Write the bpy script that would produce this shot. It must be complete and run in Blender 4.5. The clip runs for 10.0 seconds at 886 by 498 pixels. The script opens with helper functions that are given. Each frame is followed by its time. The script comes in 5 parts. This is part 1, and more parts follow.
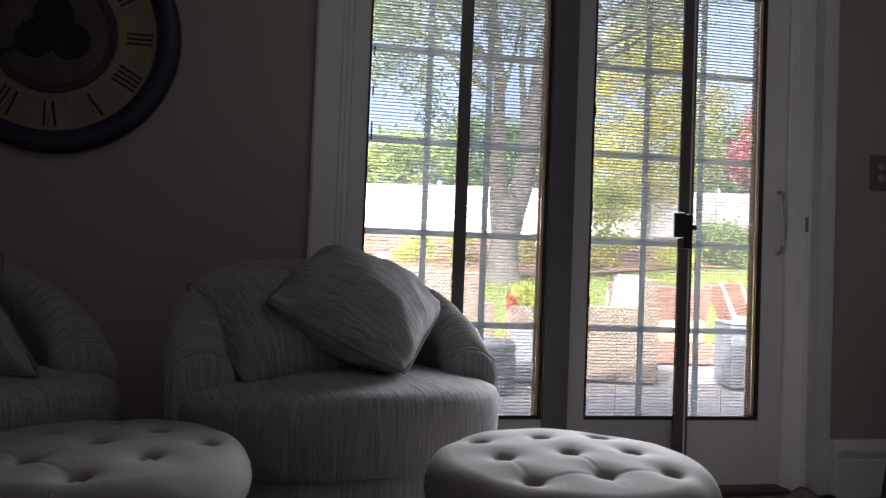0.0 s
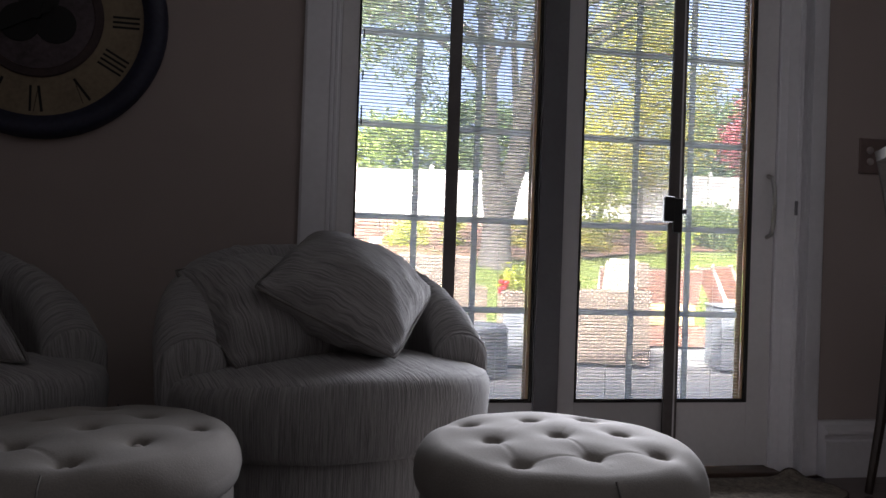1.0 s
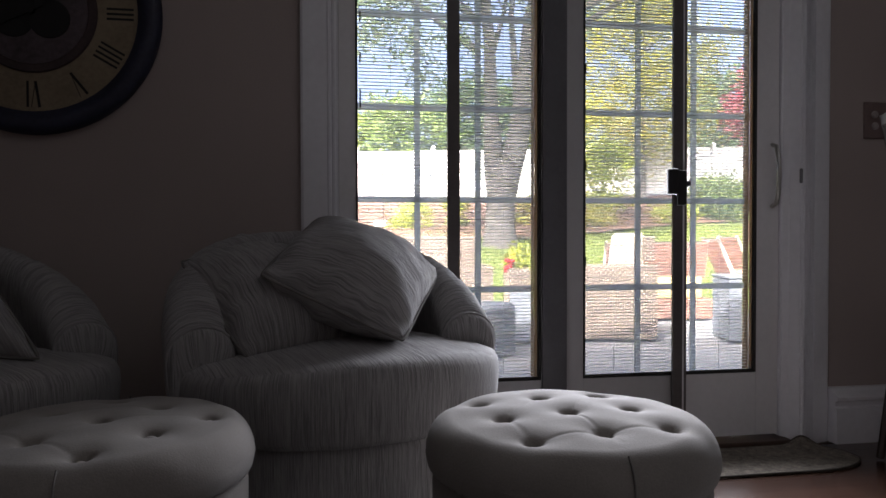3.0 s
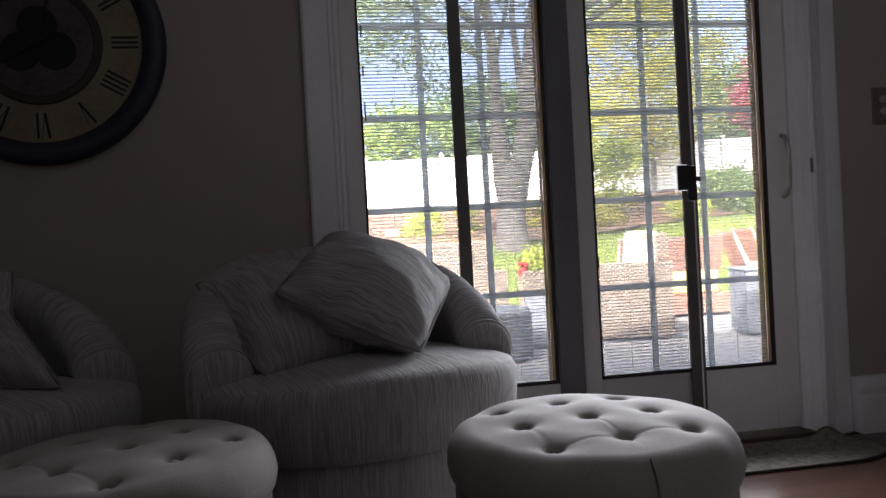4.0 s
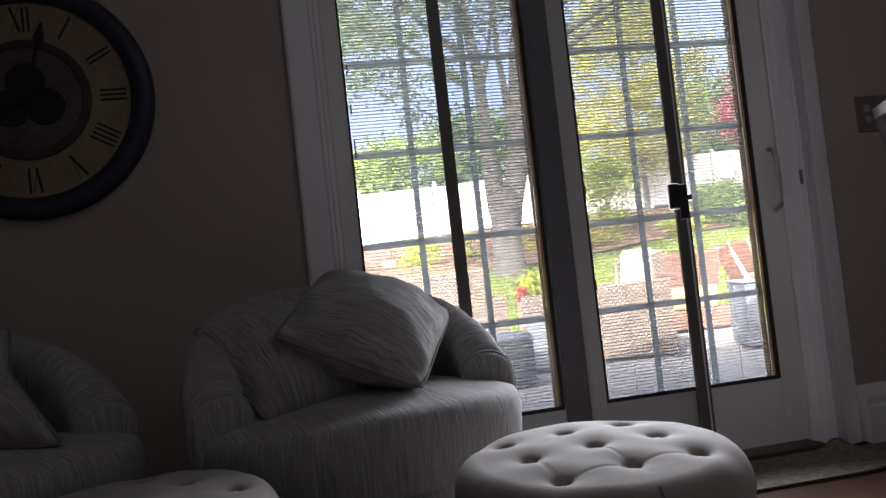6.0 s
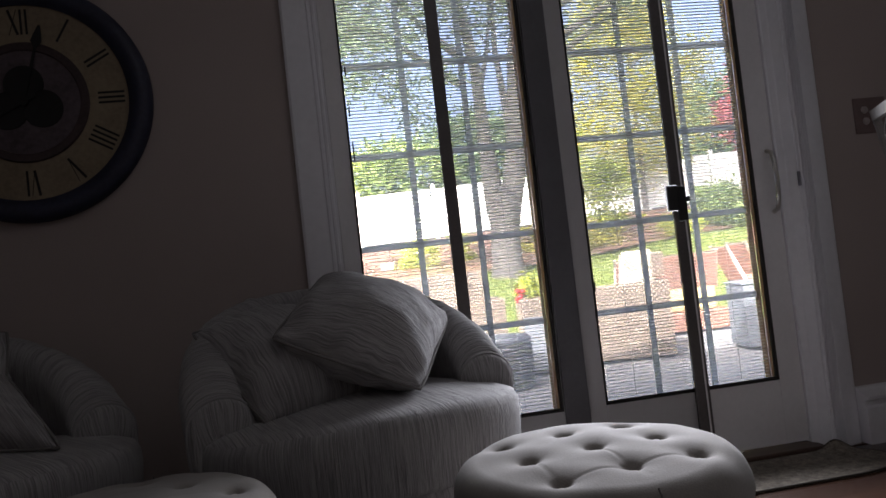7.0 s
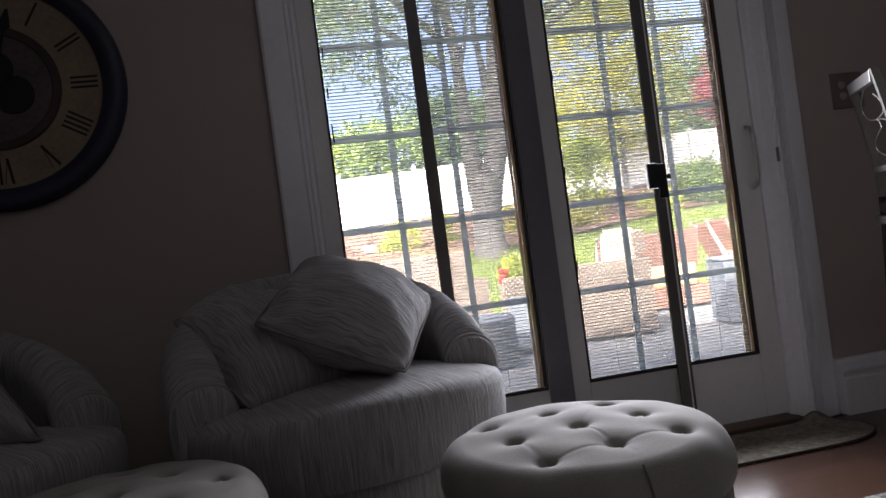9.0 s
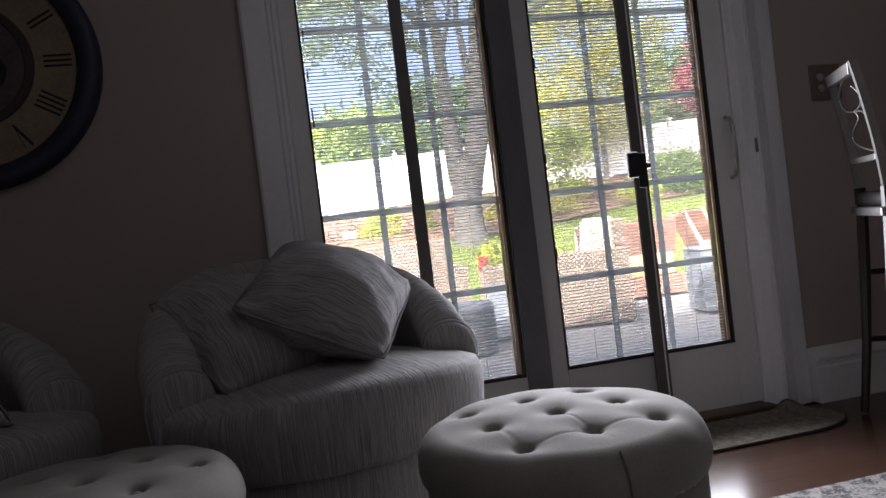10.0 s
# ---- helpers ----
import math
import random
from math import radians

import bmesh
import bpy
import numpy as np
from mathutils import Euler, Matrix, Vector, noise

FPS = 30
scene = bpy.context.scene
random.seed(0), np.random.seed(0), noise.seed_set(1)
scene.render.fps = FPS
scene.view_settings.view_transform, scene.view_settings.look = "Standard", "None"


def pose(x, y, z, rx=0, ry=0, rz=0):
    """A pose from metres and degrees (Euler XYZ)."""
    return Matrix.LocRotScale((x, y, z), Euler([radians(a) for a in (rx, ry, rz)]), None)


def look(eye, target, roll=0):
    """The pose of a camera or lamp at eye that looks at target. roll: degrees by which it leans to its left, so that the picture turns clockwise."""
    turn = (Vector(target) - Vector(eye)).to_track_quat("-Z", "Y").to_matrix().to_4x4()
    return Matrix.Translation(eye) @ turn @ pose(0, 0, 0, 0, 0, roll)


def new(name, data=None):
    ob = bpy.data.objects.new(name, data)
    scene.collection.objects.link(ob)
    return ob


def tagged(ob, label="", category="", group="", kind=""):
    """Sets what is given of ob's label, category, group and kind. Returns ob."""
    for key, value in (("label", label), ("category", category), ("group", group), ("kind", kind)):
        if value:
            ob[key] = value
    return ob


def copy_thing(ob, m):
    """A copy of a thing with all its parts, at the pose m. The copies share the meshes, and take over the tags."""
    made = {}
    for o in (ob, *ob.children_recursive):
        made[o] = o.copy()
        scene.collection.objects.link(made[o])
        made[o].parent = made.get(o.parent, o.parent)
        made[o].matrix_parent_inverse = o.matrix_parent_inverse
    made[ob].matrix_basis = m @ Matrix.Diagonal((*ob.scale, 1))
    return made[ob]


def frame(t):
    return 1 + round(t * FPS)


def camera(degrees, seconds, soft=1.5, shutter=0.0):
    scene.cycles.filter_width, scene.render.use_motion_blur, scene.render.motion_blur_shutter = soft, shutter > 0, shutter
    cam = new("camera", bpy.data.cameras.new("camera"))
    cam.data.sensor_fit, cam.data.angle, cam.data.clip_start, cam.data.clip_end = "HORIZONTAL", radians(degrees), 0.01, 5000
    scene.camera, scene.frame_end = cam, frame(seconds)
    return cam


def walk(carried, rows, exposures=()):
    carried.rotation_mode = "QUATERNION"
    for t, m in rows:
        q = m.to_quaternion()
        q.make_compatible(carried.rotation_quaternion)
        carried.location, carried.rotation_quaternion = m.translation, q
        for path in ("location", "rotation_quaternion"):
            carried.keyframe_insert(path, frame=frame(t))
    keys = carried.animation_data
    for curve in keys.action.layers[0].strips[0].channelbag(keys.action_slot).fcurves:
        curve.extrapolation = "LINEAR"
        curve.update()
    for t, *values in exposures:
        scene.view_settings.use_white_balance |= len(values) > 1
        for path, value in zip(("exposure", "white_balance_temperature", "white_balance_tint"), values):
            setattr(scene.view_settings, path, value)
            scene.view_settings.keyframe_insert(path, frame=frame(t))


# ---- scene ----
cam = camera(63.24, 10.0)
PATH = [
    (0, (-0.860, -2.489, 0.797), (-0.5259, -0.5181, 0.8534), 2.19),
    (0.5, (-0.856, -2.489, 0.797), (-0.5129, -0.5191, 0.8269), 2.09),
    (1, (-0.852, -2.491, 0.798), (-0.4969, -0.5225, 0.8121), 1.97),
    (1.5, (-0.850, -2.490, 0.797), (-0.4879, -0.5229, 0.7924), 1.88),
    (2, (-0.851, -2.487, 0.794), (-0.4853, -0.5204, 0.7712), 1.57),
    (2.5, (-0.851, -2.487, 0.797), (-0.4920, -0.5193, 0.7579), 0.95),
    (4, (-0.847, -2.491, 0.807), (-0.5399, -0.5146, 0.7863), -3.12),
    (4.5, (-0.844, -2.494, 0.816), (-0.5423, -0.5169, 0.8156), -4.54),
    (5, (-0.843, -2.494, 0.819), (-0.5371, -0.5179, 0.8410), -5.50),
    (5.5, (-0.842, -2.493, 0.820), (-0.5282, -0.5185, 0.8637), -6.13),
    (7, (-0.842, -2.493, 0.821), (-0.5167, -0.5200, 0.8818), -6.41),
    (7.5, (-0.841, -2.493, 0.822), (-0.5149, -0.5206, 0.8767), -6.68),
    (8, (-0.841, -2.493, 0.824), (-0.5084, -0.5213, 0.8674), -7.03),
    (8.5, (-0.841, -2.491, 0.824), (-0.4956, -0.5211, 0.8481), -7.40),
    (9, (-0.840, -2.487, 0.823), (-0.4734, -0.5204, 0.8259), -7.49),
    (9.5, (-0.839, -2.481, 0.822), (-0.4427, -0.5210, 0.8048), -7.34),
    (10, (-0.839, -2.479, 0.820), (-0.4223, -0.5227, 0.7812), -6.88),
]
EXPOSURES = [(0, 3.30, 6170, 13), (10, 3.20, 6170, 13)]
walk(cam, [(t, look(eye, target, roll)) for t, eye, target, roll in PATH], EXPOSURES)

# ---- world and large lights ----
SUN_TO = Vector((-0.44, -0.56, 0.575)).normalized()
world = bpy.data.worlds.new("sky")
scene.world = world
world.use_nodes = True
wn = world.node_tree.nodes
sky = wn.new("ShaderNodeTexSky")
sky.sky_type = "NISHITA"
sky.sun_disc = False
sky.sun_elevation = math.asin(SUN_TO.z)
sky.sun_rotation = math.atan2(SUN_TO.x, SUN_TO.y)
sky.air_density, sky.dust_density, sky.ozone_density = 0.35, 9.5, 0.2
wn["Background"].inputs["Strength"].default_value = 0.15
world.node_tree.links.new(sky.outputs[0], wn["Background"].inputs["Color"])

sun_data = bpy.data.lights.new("sun", "SUN")
sun_data.energy, sun_data.angle, sun_data.color = 2.5, radians(0.6), (1.0, 0.93, 0.82)
sun = new("sun", sun_data)
sun.matrix_world = look((-30, 10, 25), Vector((-30, 10, 25)) - SUN_TO)

# area lamp added inside the opening; fills the room in place of daylight
day = bpy.data.lights.new("door_daylight_fill", "AREA")
day.shape, day.size, day.size_y, day.energy, day.color = "RECTANGLE", 1.00, 1.50, 6.1, (0.95, 0.96, 1.0)
day_ob = new("door_daylight_fill", day)
day_ob.matrix_world = look((0.24, -0.024, 1.04), (0.24, -2.0, 1.04))
day.spread = radians(122)


# ---- materials ----
def mat(name, col, col2=None, rough=0.6, scale=8.0, fine=60.0, bump=0.1, metal=0.0, spec=0.5, stretch=(1, 1, 1),
        translucent=0.0, rand=0.0, uv=False, sheen=0.0, contrast=(0.35, 0.65), depth=0.002, island=False):
    m = bpy.data.materials.new(name)
    m.use_nodes = True
    nt = m.node_tree
    n, l = nt.nodes, nt.links
    b = n["Principled BSDF"]
    tc = n.new("ShaderNodeTexCoord")
    mp = n.new("ShaderNodeMapping")
    mp.inputs["Scale"].default_value = stretch
    l.new(tc.outputs["UV" if uv else "Object"], mp.inputs["Vector"])
    big = n.new("ShaderNodeTexNoise")
    big.inputs["Scale"].default_value, big.inputs["Detail"].default_value = scale, 4
    small = n.new("ShaderNodeTexNoise")
    small.inputs["Scale"].default_value, small.inputs["Detail"].default_value = fine, 3
    l.new(mp.outputs[0], big.inputs["Vector"])
    l.new(mp.outputs[0], small.inputs["Vector"])
    mid = n.new("ShaderNodeMath")
    mid.operation = "MULTIPLY_ADD"
    l.new(small.outputs["Fac"], mid.inputs[0])
    mid.inputs[1].default_value = 0.45
    half = n.new("ShaderNodeMath")
    half.operation = "MULTIPLY"
    half.inputs[1].default_value = 0.55
    l.new(big.outputs["Fac"], half.inputs[0])
    l.new(half.outputs[0], mid.inputs[2])
    ramp = n.new("ShaderNodeValToRGB")
    ramp.color_ramp.elements[0].position, ramp.color_ramp.elements[1].position = contrast
    c2 = col2 or tuple(c * 0.75 for c in col)
    ramp.color_ramp.elements[0].color, ramp.color_ramp.elements[1].color = (*c2, 1), (*col, 1)
    l.new(mid.outputs[0], ramp.inputs[0])
    out = ramp.outputs[0]
    if rand:
        src = n.new("ShaderNodeNewGeometry") if island else n.new("ShaderNodeObjectInfo")
        hsv = n.new("ShaderNodeHueSaturation")
        mr = n.new("ShaderNodeMapRange")
        mr.inputs["To Min"].default_value, mr.inputs["To Max"].default_value = 1 - rand, 1 + rand
        l.new(src.outputs["Random Per Island" if island else "Random"], mr.inputs["Value"])
        l.new(mr.outputs[0], hsv.inputs["Value"])
        l.new(out, hsv.inputs["Color"])
        out = hsv.outputs[0]
    l.new(out, b.inputs["Base Color"])
    b.inputs["Roughness"].default_value = rough
    b.inputs["Metallic"].default_value = metal
    b.inputs["Specular IOR Level"].default_value = spec
    if sheen:
        b.inputs["Sheen Weight"].default_value = sheen
        b.inputs["Sheen Roughness"].default_value = 0.6
    if bump:
        bp = n.new("ShaderNodeBump")
        bp.inputs["Strength"].default_value, bp.inputs["Distance"].default_value = bump, depth
        l.new(mid.outputs[0], bp.inputs["Height"])
        l.new(bp.outputs[0], b.inputs["Normal"])
    if translucent:
        tr = n.new("ShaderNodeBsdfTranslucent")
        mx = n.new("ShaderNodeMixShader")
        mx.inputs[0].default_value = translucent
        l.new(out, tr.inputs["Color"])
        l.new(b.outputs[0], mx.inputs[1])
        l.new(tr.outputs[0], mx.inputs[2])
        l.new(mx.outputs[0], n["Material Output"].inputs["Surface"])
    return m


M_WALL = mat("taupe_wall_paint", (0.42, 0.356, 0.33), (0.385, 0.322, 0.296), rough=0.75, scale=1.5, fine=220, bump=0.25, depth=0.001)
M_CEIL = mat("ceiling_paint", (0.72, 0.70, 0.67), (0.66, 0.64, 0.61), rough=0.9, scale=2, fine=150, bump=0.2)
M_TRIM = mat("white_trim_paint", (0.86, 0.85, 0.88), (0.79, 0.78, 0.81), rough=0.38, scale=3, fine=40, bump=0.08)
M_DOOR = mat("door_paint", (0.79, 0.77, 0.775), (0.73, 0.71, 0.715), rough=0.42, scale=3, fine=60, bump=0.1)
# strong translucency lets the daylight behind brighten the muntins
M_MUNTIN = mat("muntin_backlit", (0.87, 0.89, 0.92), (0.82, 0.84, 0.87), rough=0.5, scale=6, fine=60, translucent=0.75)
# tan and translucent, to carry a warm backlit glow along the glass edge
M_REVEAL = mat("backlit_tan_strip", (0.66, 0.52, 0.36), (0.56, 0.43, 0.30), rough=0.6, scale=10, fine=90, translucent=0.6)
M_MEET = mat("grey_meeting_stile", (0.205, 0.20, 0.215), (0.165, 0.16, 0.172), rough=0.45, scale=6, fine=90)
M_SCREEN_FRAME = mat("bronze_screen_frame", (0.15, 0.135, 0.13), (0.10, 0.09, 0.085), rough=0.45, scale=8, fine=120, metal=0.3)
M_BLACK = mat("black_plastic", (0.016, 0.015, 0.015), (0.010, 0.010, 0.010), rough=0.4, scale=20, fine=150)
M_GASKET = mat("dark_gasket", (0.03, 0.027, 0.025), rough=0.7, scale=20, fine=150)
M_SLAT = mat("blind_slat_enamel", (0.86, 0.86, 0.87), (0.81, 0.81, 0.82), rough=0.45, scale=4, fine=60, translucent=0.5, rand=0.06)
M_NICKEL = mat("satin_nickel", (0.62, 0.60, 0.57), (0.5, 0.48, 0.46), rough=0.3, metal=0.9, scale=15, fine=200, bump=0.05)
M_PLATE = mat("bronze_switch_plate", (0.27, 0.20, 0.185), (0.22, 0.16, 0.15), rough=0.4, metal=0.4, scale=20, fine=140)
M_TOGGLE = mat("ivory_socket", (0.46, 0.40, 0.38), rough=0.4, scale=30, fine=100)
M_SEAM = mat("grey_seam_cord", (0.20, 0.185, 0.175), rough=0.95, scale=20, fine=200)
M_LINEN = mat("beige_linen", (0.27, 0.246, 0.226), (0.215, 0.194, 0.178), rough=0.97, scale=11, fine=300, bump=0.45, sheen=0.08, depth=0.002)
M_BUTTON = mat("linen_button", (0.42, 0.385, 0.36), rough=0.9, scale=30, fine=400, bump=0.3)
M_PLANK = mat("cherry_floor", (0.085, 0.044, 0.030), (0.058, 0.030, 0.021), rough=0.22, spec=0.5, scale=3, fine=22, bump=0.04, stretch=(1, 14, 1), rand=0.12)
M_GAP = mat("floor_gap", (0.075, 0.032, 0.018), rough=0.8)
M_MAT = mat("woven_door_mat", (0.27, 0.235, 0.19), (0.10, 0.083, 0.066), rough=0.98, scale=45, fine=150, bump=0.9, depth=0.004)
M_MATEDGE = mat("dark_mat_binding", (0.06, 0.05, 0.04), rough=0.95, scale=40, fine=250, bump=0.5)
M_RUG = mat("speckled_grey_rug", (0.30, 0.28, 0.265), (0.055, 0.05, 0.055), rough=1.0, scale=26, fine=120, bump=1.0, contrast=(0.42, 0.56), depth=0.005)
M_CLOCKRIM = mat("blue_black_clock_rim", (0.030, 0.032, 0.060), (0.017, 0.018, 0.035), rough=0.5, scale=8, fine=70)
M_CLOCKFACE = mat("aged_cream_clock_face", (0.31, 0.245, 0.16), (0.21, 0.16, 0.105), rough=0.8, scale=7, fine=60, bump=0.05)
M_CLOCKBROWN = mat("umber_clock_ring", (0.07, 0.045, 0.045), (0.045, 0.03, 0.03), rough=0.7, scale=10, fine=80)
M_CLOCKMID = mat("mauve_clock_disc", (0.13, 0.10, 0.11), (0.06, 0.046, 0.05), rough=0.8, scale=9, fine=60)
M_INK = mat("black_clock_paint", (0.012, 0.011, 0.011), rough=0.7, scale=30, fine=120)
M_STOOL = mat("espresso_stool_wood", (0.035, 0.022, 0.017), (0.02, 0.013, 0.01), rough=0.35, scale=6, fine=60, stretch=(1, 1, 0.2))
M_STOOLMETAL = mat("pewter_stool_metal", (0.36, 0.345, 0.33), (0.28, 0.265, 0.25), rough=0.38, metal=0.7, scale=12, fine=120)
M_SEATPAD = mat("black_vinyl_seat", (0.03, 0.026, 0.025), (0.02, 0.018, 0.017), rough=0.35, scale=10, fine=160, bump=0.3)
M_THRESH = mat("oak_threshold", (0.075, 0.042, 0.028), (0.05, 0.028, 0.02), rough=0.5, scale=4, fine=50, stretch=(1, 10, 10))

M_PATIO = mat("patio_concrete", (0.18, 0.18, 0.187), (0.14, 0.14, 0.146), rough=0.9, scale=1.6, fine=45, bump=0.5)
M_GRASSBED = mat("lawn", (0.11, 0.14, 0.025), (0.07, 0.095, 0.017), rough=0.95, scale=0.8, fine=30, bump=0.8, depth=0.02)
M_BLADE = mat("grass_blades", (0.17, 0.21, 0.035), (0.10, 0.13, 0.022), rough=0.7, scale=0.7, fine=6, bump=0, translucent=0.4)
M_MULCH = mat("red_bark_mulch", (0.19, 0.105, 0.07), (0.09, 0.05, 0.036), rough=1.0, scale=5, fine=50, bump=1.0, depth=0.02)
M_CHIP = mat("bark_chip", (0.22, 0.125, 0.085), (0.12, 0.07, 0.05), rough=0.95, scale=4, fine=50, rand=0.4, island=True)
M_FENCE = mat("white_vinyl_fence", (0.70, 0.70, 0.71), (0.64, 0.64, 0.65), rough=0.4, scale=1.2, fine=30, bump=0.05)
M_BARK = mat("grey_bark", (0.075, 0.069, 0.066), (0.045, 0.041, 0.039), rough=0.95, scale=5, fine=28, bump=1.0, stretch=(1, 1, 0.25), depth=0.02)
M_WICKER = mat("light_wicker", (0.32, 0.25, 0.195), (0.17, 0.13, 0.105), rough=0.65, scale=9, fine=90, rand=0.18, island=True, bump=0.3)
# dark core: the shade between the strands, put in as colour
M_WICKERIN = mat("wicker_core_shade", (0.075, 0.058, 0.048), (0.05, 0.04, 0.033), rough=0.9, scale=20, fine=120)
M_GREYWICK = mat("grey_wicker", (0.17, 0.185, 0.215), (0.12, 0.13, 0.155), rough=0.7, scale=9, fine=90, rand=0.18, island=True)
M_REDWICK = mat("russet_wicker", (0.36, 0.17, 0.12), (0.24, 0.11, 0.08), rough=0.7, scale=9, fine=90, rand=0.2, island=True)
M_CREAM = mat("cream_outdoor_canvas", (0.74, 0.69, 0.62), (0.64, 0.59, 0.52), rough=0.9, scale=6, fine=140, bump=0.4)
M_PALEWICK = mat("pale_wicker", (0.55, 0.49, 0.42), (0.38, 0.33, 0.28), rough=0.8, scale=9, fine=90, rand=0.15, island=True)
M_TANSLING = mat("tan_sling_canvas", (0.46, 0.36, 0.17), (0.36, 0.28, 0.13), rough=0.9, scale=8, fine=120)
M_RED = mat("red_petals", (0.75, 0.025, 0.035), (0.55, 0.015, 0.025), rough=0.6, scale=20, fine=80, bump=0, translucent=0.3)
M_STAKE = mat("dark_iron", (0.05, 0.045, 0.04), rough=0.6, scale=20, fine=90)


def slub_fabric():
    """Crinkled chenille: irregular slubs run along the second texture axis, crease shade painted dark between them."""
    m = mat("ribbed_grey_chenille", (0.38, 0.36, 0.355), (0.27, 0.256, 0.252), rough=0.95, scale=1.0, fine=3.4, bump=1.0,
            stretch=(110, 7, 1), uv=True, sheen=0.2, contrast=(0.36, 0.62), depth=0.006)
    n, l = m.node_tree.nodes, m.node_tree.links
    b = n["Principled BSDF"]
    tc, mp, no = n.new("ShaderNodeTexCoord"), n.new("ShaderNodeMapping"), n.new("ShaderNodeTexNoise")
    mp.inputs["Scale"].default_value = (330, 9, 1)
    no.inputs["Scale"].default_value, no.inputs["Detail"].default_value, no.inputs["Distortion"].default_value = 1.0, 5, 0.3
    l.new(tc.outputs["UV"], mp.inputs["Vector"])
    l.new(mp.outputs[0], no.inputs["Vector"])
    ramp = n.new("ShaderNodeValToRGB")
    ramp.color_ramp.elements[0].position, ramp.color_ramp.elements[1].position = 0.40, 0.53
    ramp.color_ramp.elements[0].color, ramp.color_ramp.elements[1].color = (0.64, 0.64, 0.65, 1), (1.0, 1.0, 1.0, 1)
    l.new(no.outputs["Fac"], ramp.inputs[0])
    mix = n.new("ShaderNodeMix")
    mix.data_type, mix.blend_type = "RGBA", "MULTIPLY"
    mix.inputs["Factor"].default_value = 1.0
    old = b.inputs["Base Color"].links[0].from_socket
    l.new(old, mix.inputs["A"])
    l.new(ramp.outputs[0], mix.inputs["B"])
    l.new(mix.outputs["Result"], b.inputs["Base Color"])
    bp = n.new("ShaderNodeBump")
    bp.inputs["Strength"].default_value, bp.inputs["Distance"].default_value = 0.8, 0.003
    l.new(ramp.outputs[0], bp.inputs["Height"])
    l.new(b.inputs["Normal"].links[0].from_socket, bp.inputs["Normal"])
    l.new(bp.outputs[0], b.inputs["Normal"])
    return m


M_FABRIC = slub_fabric()


def leafmat(name, a, b2):
    return mat(name, a, b2, rough=0.55, scale=0.9, fine=7, bump=0, translucent=0.5, rand=0.35, island=True)


L_GREEN = leafmat("green_leaves", (0.20, 0.26, 0.15), (0.13, 0.185, 0.105))
L_YELLOW = leafmat("yellow_green_leaves", (0.50, 0.43, 0.05), (0.22, 0.25, 0.045))
L_LIME = leafmat("lime_leaves", (0.50, 0.53, 0.07), (0.28, 0.34, 0.05))
L_MID = leafmat("mid_green_leaves", (0.24, 0.31, 0.08), (0.14, 0.20, 0.06))
L_RED = leafmat("crimson_leaves", (0.32, 0.06, 0.07), (0.19, 0.04, 0.05))
L_DEEP = leafmat("deep_green_leaves", (0.10, 0.15, 0.06), (0.06, 0.10, 0.045))

M_GLASS = bpy.data.materials.new("clear_glass")
M_GLASS.use_nodes = True
gb = M_GLASS.node_tree.nodes["Principled BSDF"]
gb.inputs["Base Color"].default_value = (0.97, 0.985, 0.98, 1)
gb.inputs["Transmission Weight"].default_value = 1.0
gb.inputs["Roughness"].default_value = 0.0
gb.inputs["IOR"].default_value = 1.45

# translucent share mixed into the outer panes lays a pale haze over the view
M_HAZED = M_GLASS.copy()
M_HAZED.name = "dusty_glass"
dn, dl = M_HAZED.node_tree.nodes, M_HAZED.node_tree.links
d_tr, d_mx, d_no, d_mr = dn.new("ShaderNodeBsdfTranslucent"), dn.new("ShaderNodeMixShader"), dn.new("ShaderNodeTexNoise"), dn.new("ShaderNodeMapRange")
d_tr.inputs["Color"].default_value = (0.90, 0.93, 0.98, 1)
d_no.inputs["Scale"].default_value, d_no.inputs["Detail"].default_value = 2.5, 4
d_mr.inputs["To Min"].default_value, d_mr.inputs["To Max"].default_value = 0.10, 0.155
dl.new(d_no.outputs["Fac"], d_mr.inputs["Value"])
dl.new(d_mr.outputs[0], d_mx.inputs[0])
dl.new(dn["Principled BSDF"].outputs[0], d_mx.inputs[1])
dl.new(d_tr.outputs[0], d_mx.inputs[2])
dl.new(d_mx.outputs[0], dn["Material Output"].inputs["Surface"])

M_MESH = bpy.data.materials.new("insect_screen_mesh")
M_MESH.use_nodes = True
mn, ml = M_MESH.node_tree.nodes, M_MESH.node_tree.links
m_tr, m_mx = mn.new("ShaderNodeBsdfTransparent"), mn.new("ShaderNodeMixShader")
mn["Principled BSDF"].inputs["Base Color"].default_value = (0.03, 0.03, 0.032, 1)
mn["Principled BSDF"].inputs["Roughness"].default_value = 0.8
m_mx.inputs[0].default_value = 0.22
ml.new(m_tr.outputs[0], m_mx.inputs[1])
ml.new(mn["Principled BSDF"].outputs[0], m_mx.inputs[2])
ml.new(m_mx.outputs[0], mn["Material Output"].inputs["Surface"])


# ---- builders ----
def finish(bm, name, material, smooth=False, angle=None):
    me = bpy.data.meshes.new(name)
    bm.normal_update()
    bm.to_mesh(me)
    bm.free()
    me.materials.append(material)
    if smooth:
        for p in me.polygons:
            p.use_smooth = True
        if angle:
            me.set_sharp_from_angle(angle=radians(angle))
    return me


def part(name, bm, material, parent=None, label="", smooth=False, angle=None, at=None):
    ob = new(name, finish(bm, name, material, smooth, angle))
    if at is not None:
        ob.matrix_basis = at
    if parent is not None:
        ob.parent = parent
    if label:
        ob["label"] = label
    return ob


def share(name, me, parent, at):
    ob = new(name, me)
    ob.parent = parent
    ob.matrix_basis = at
    return ob


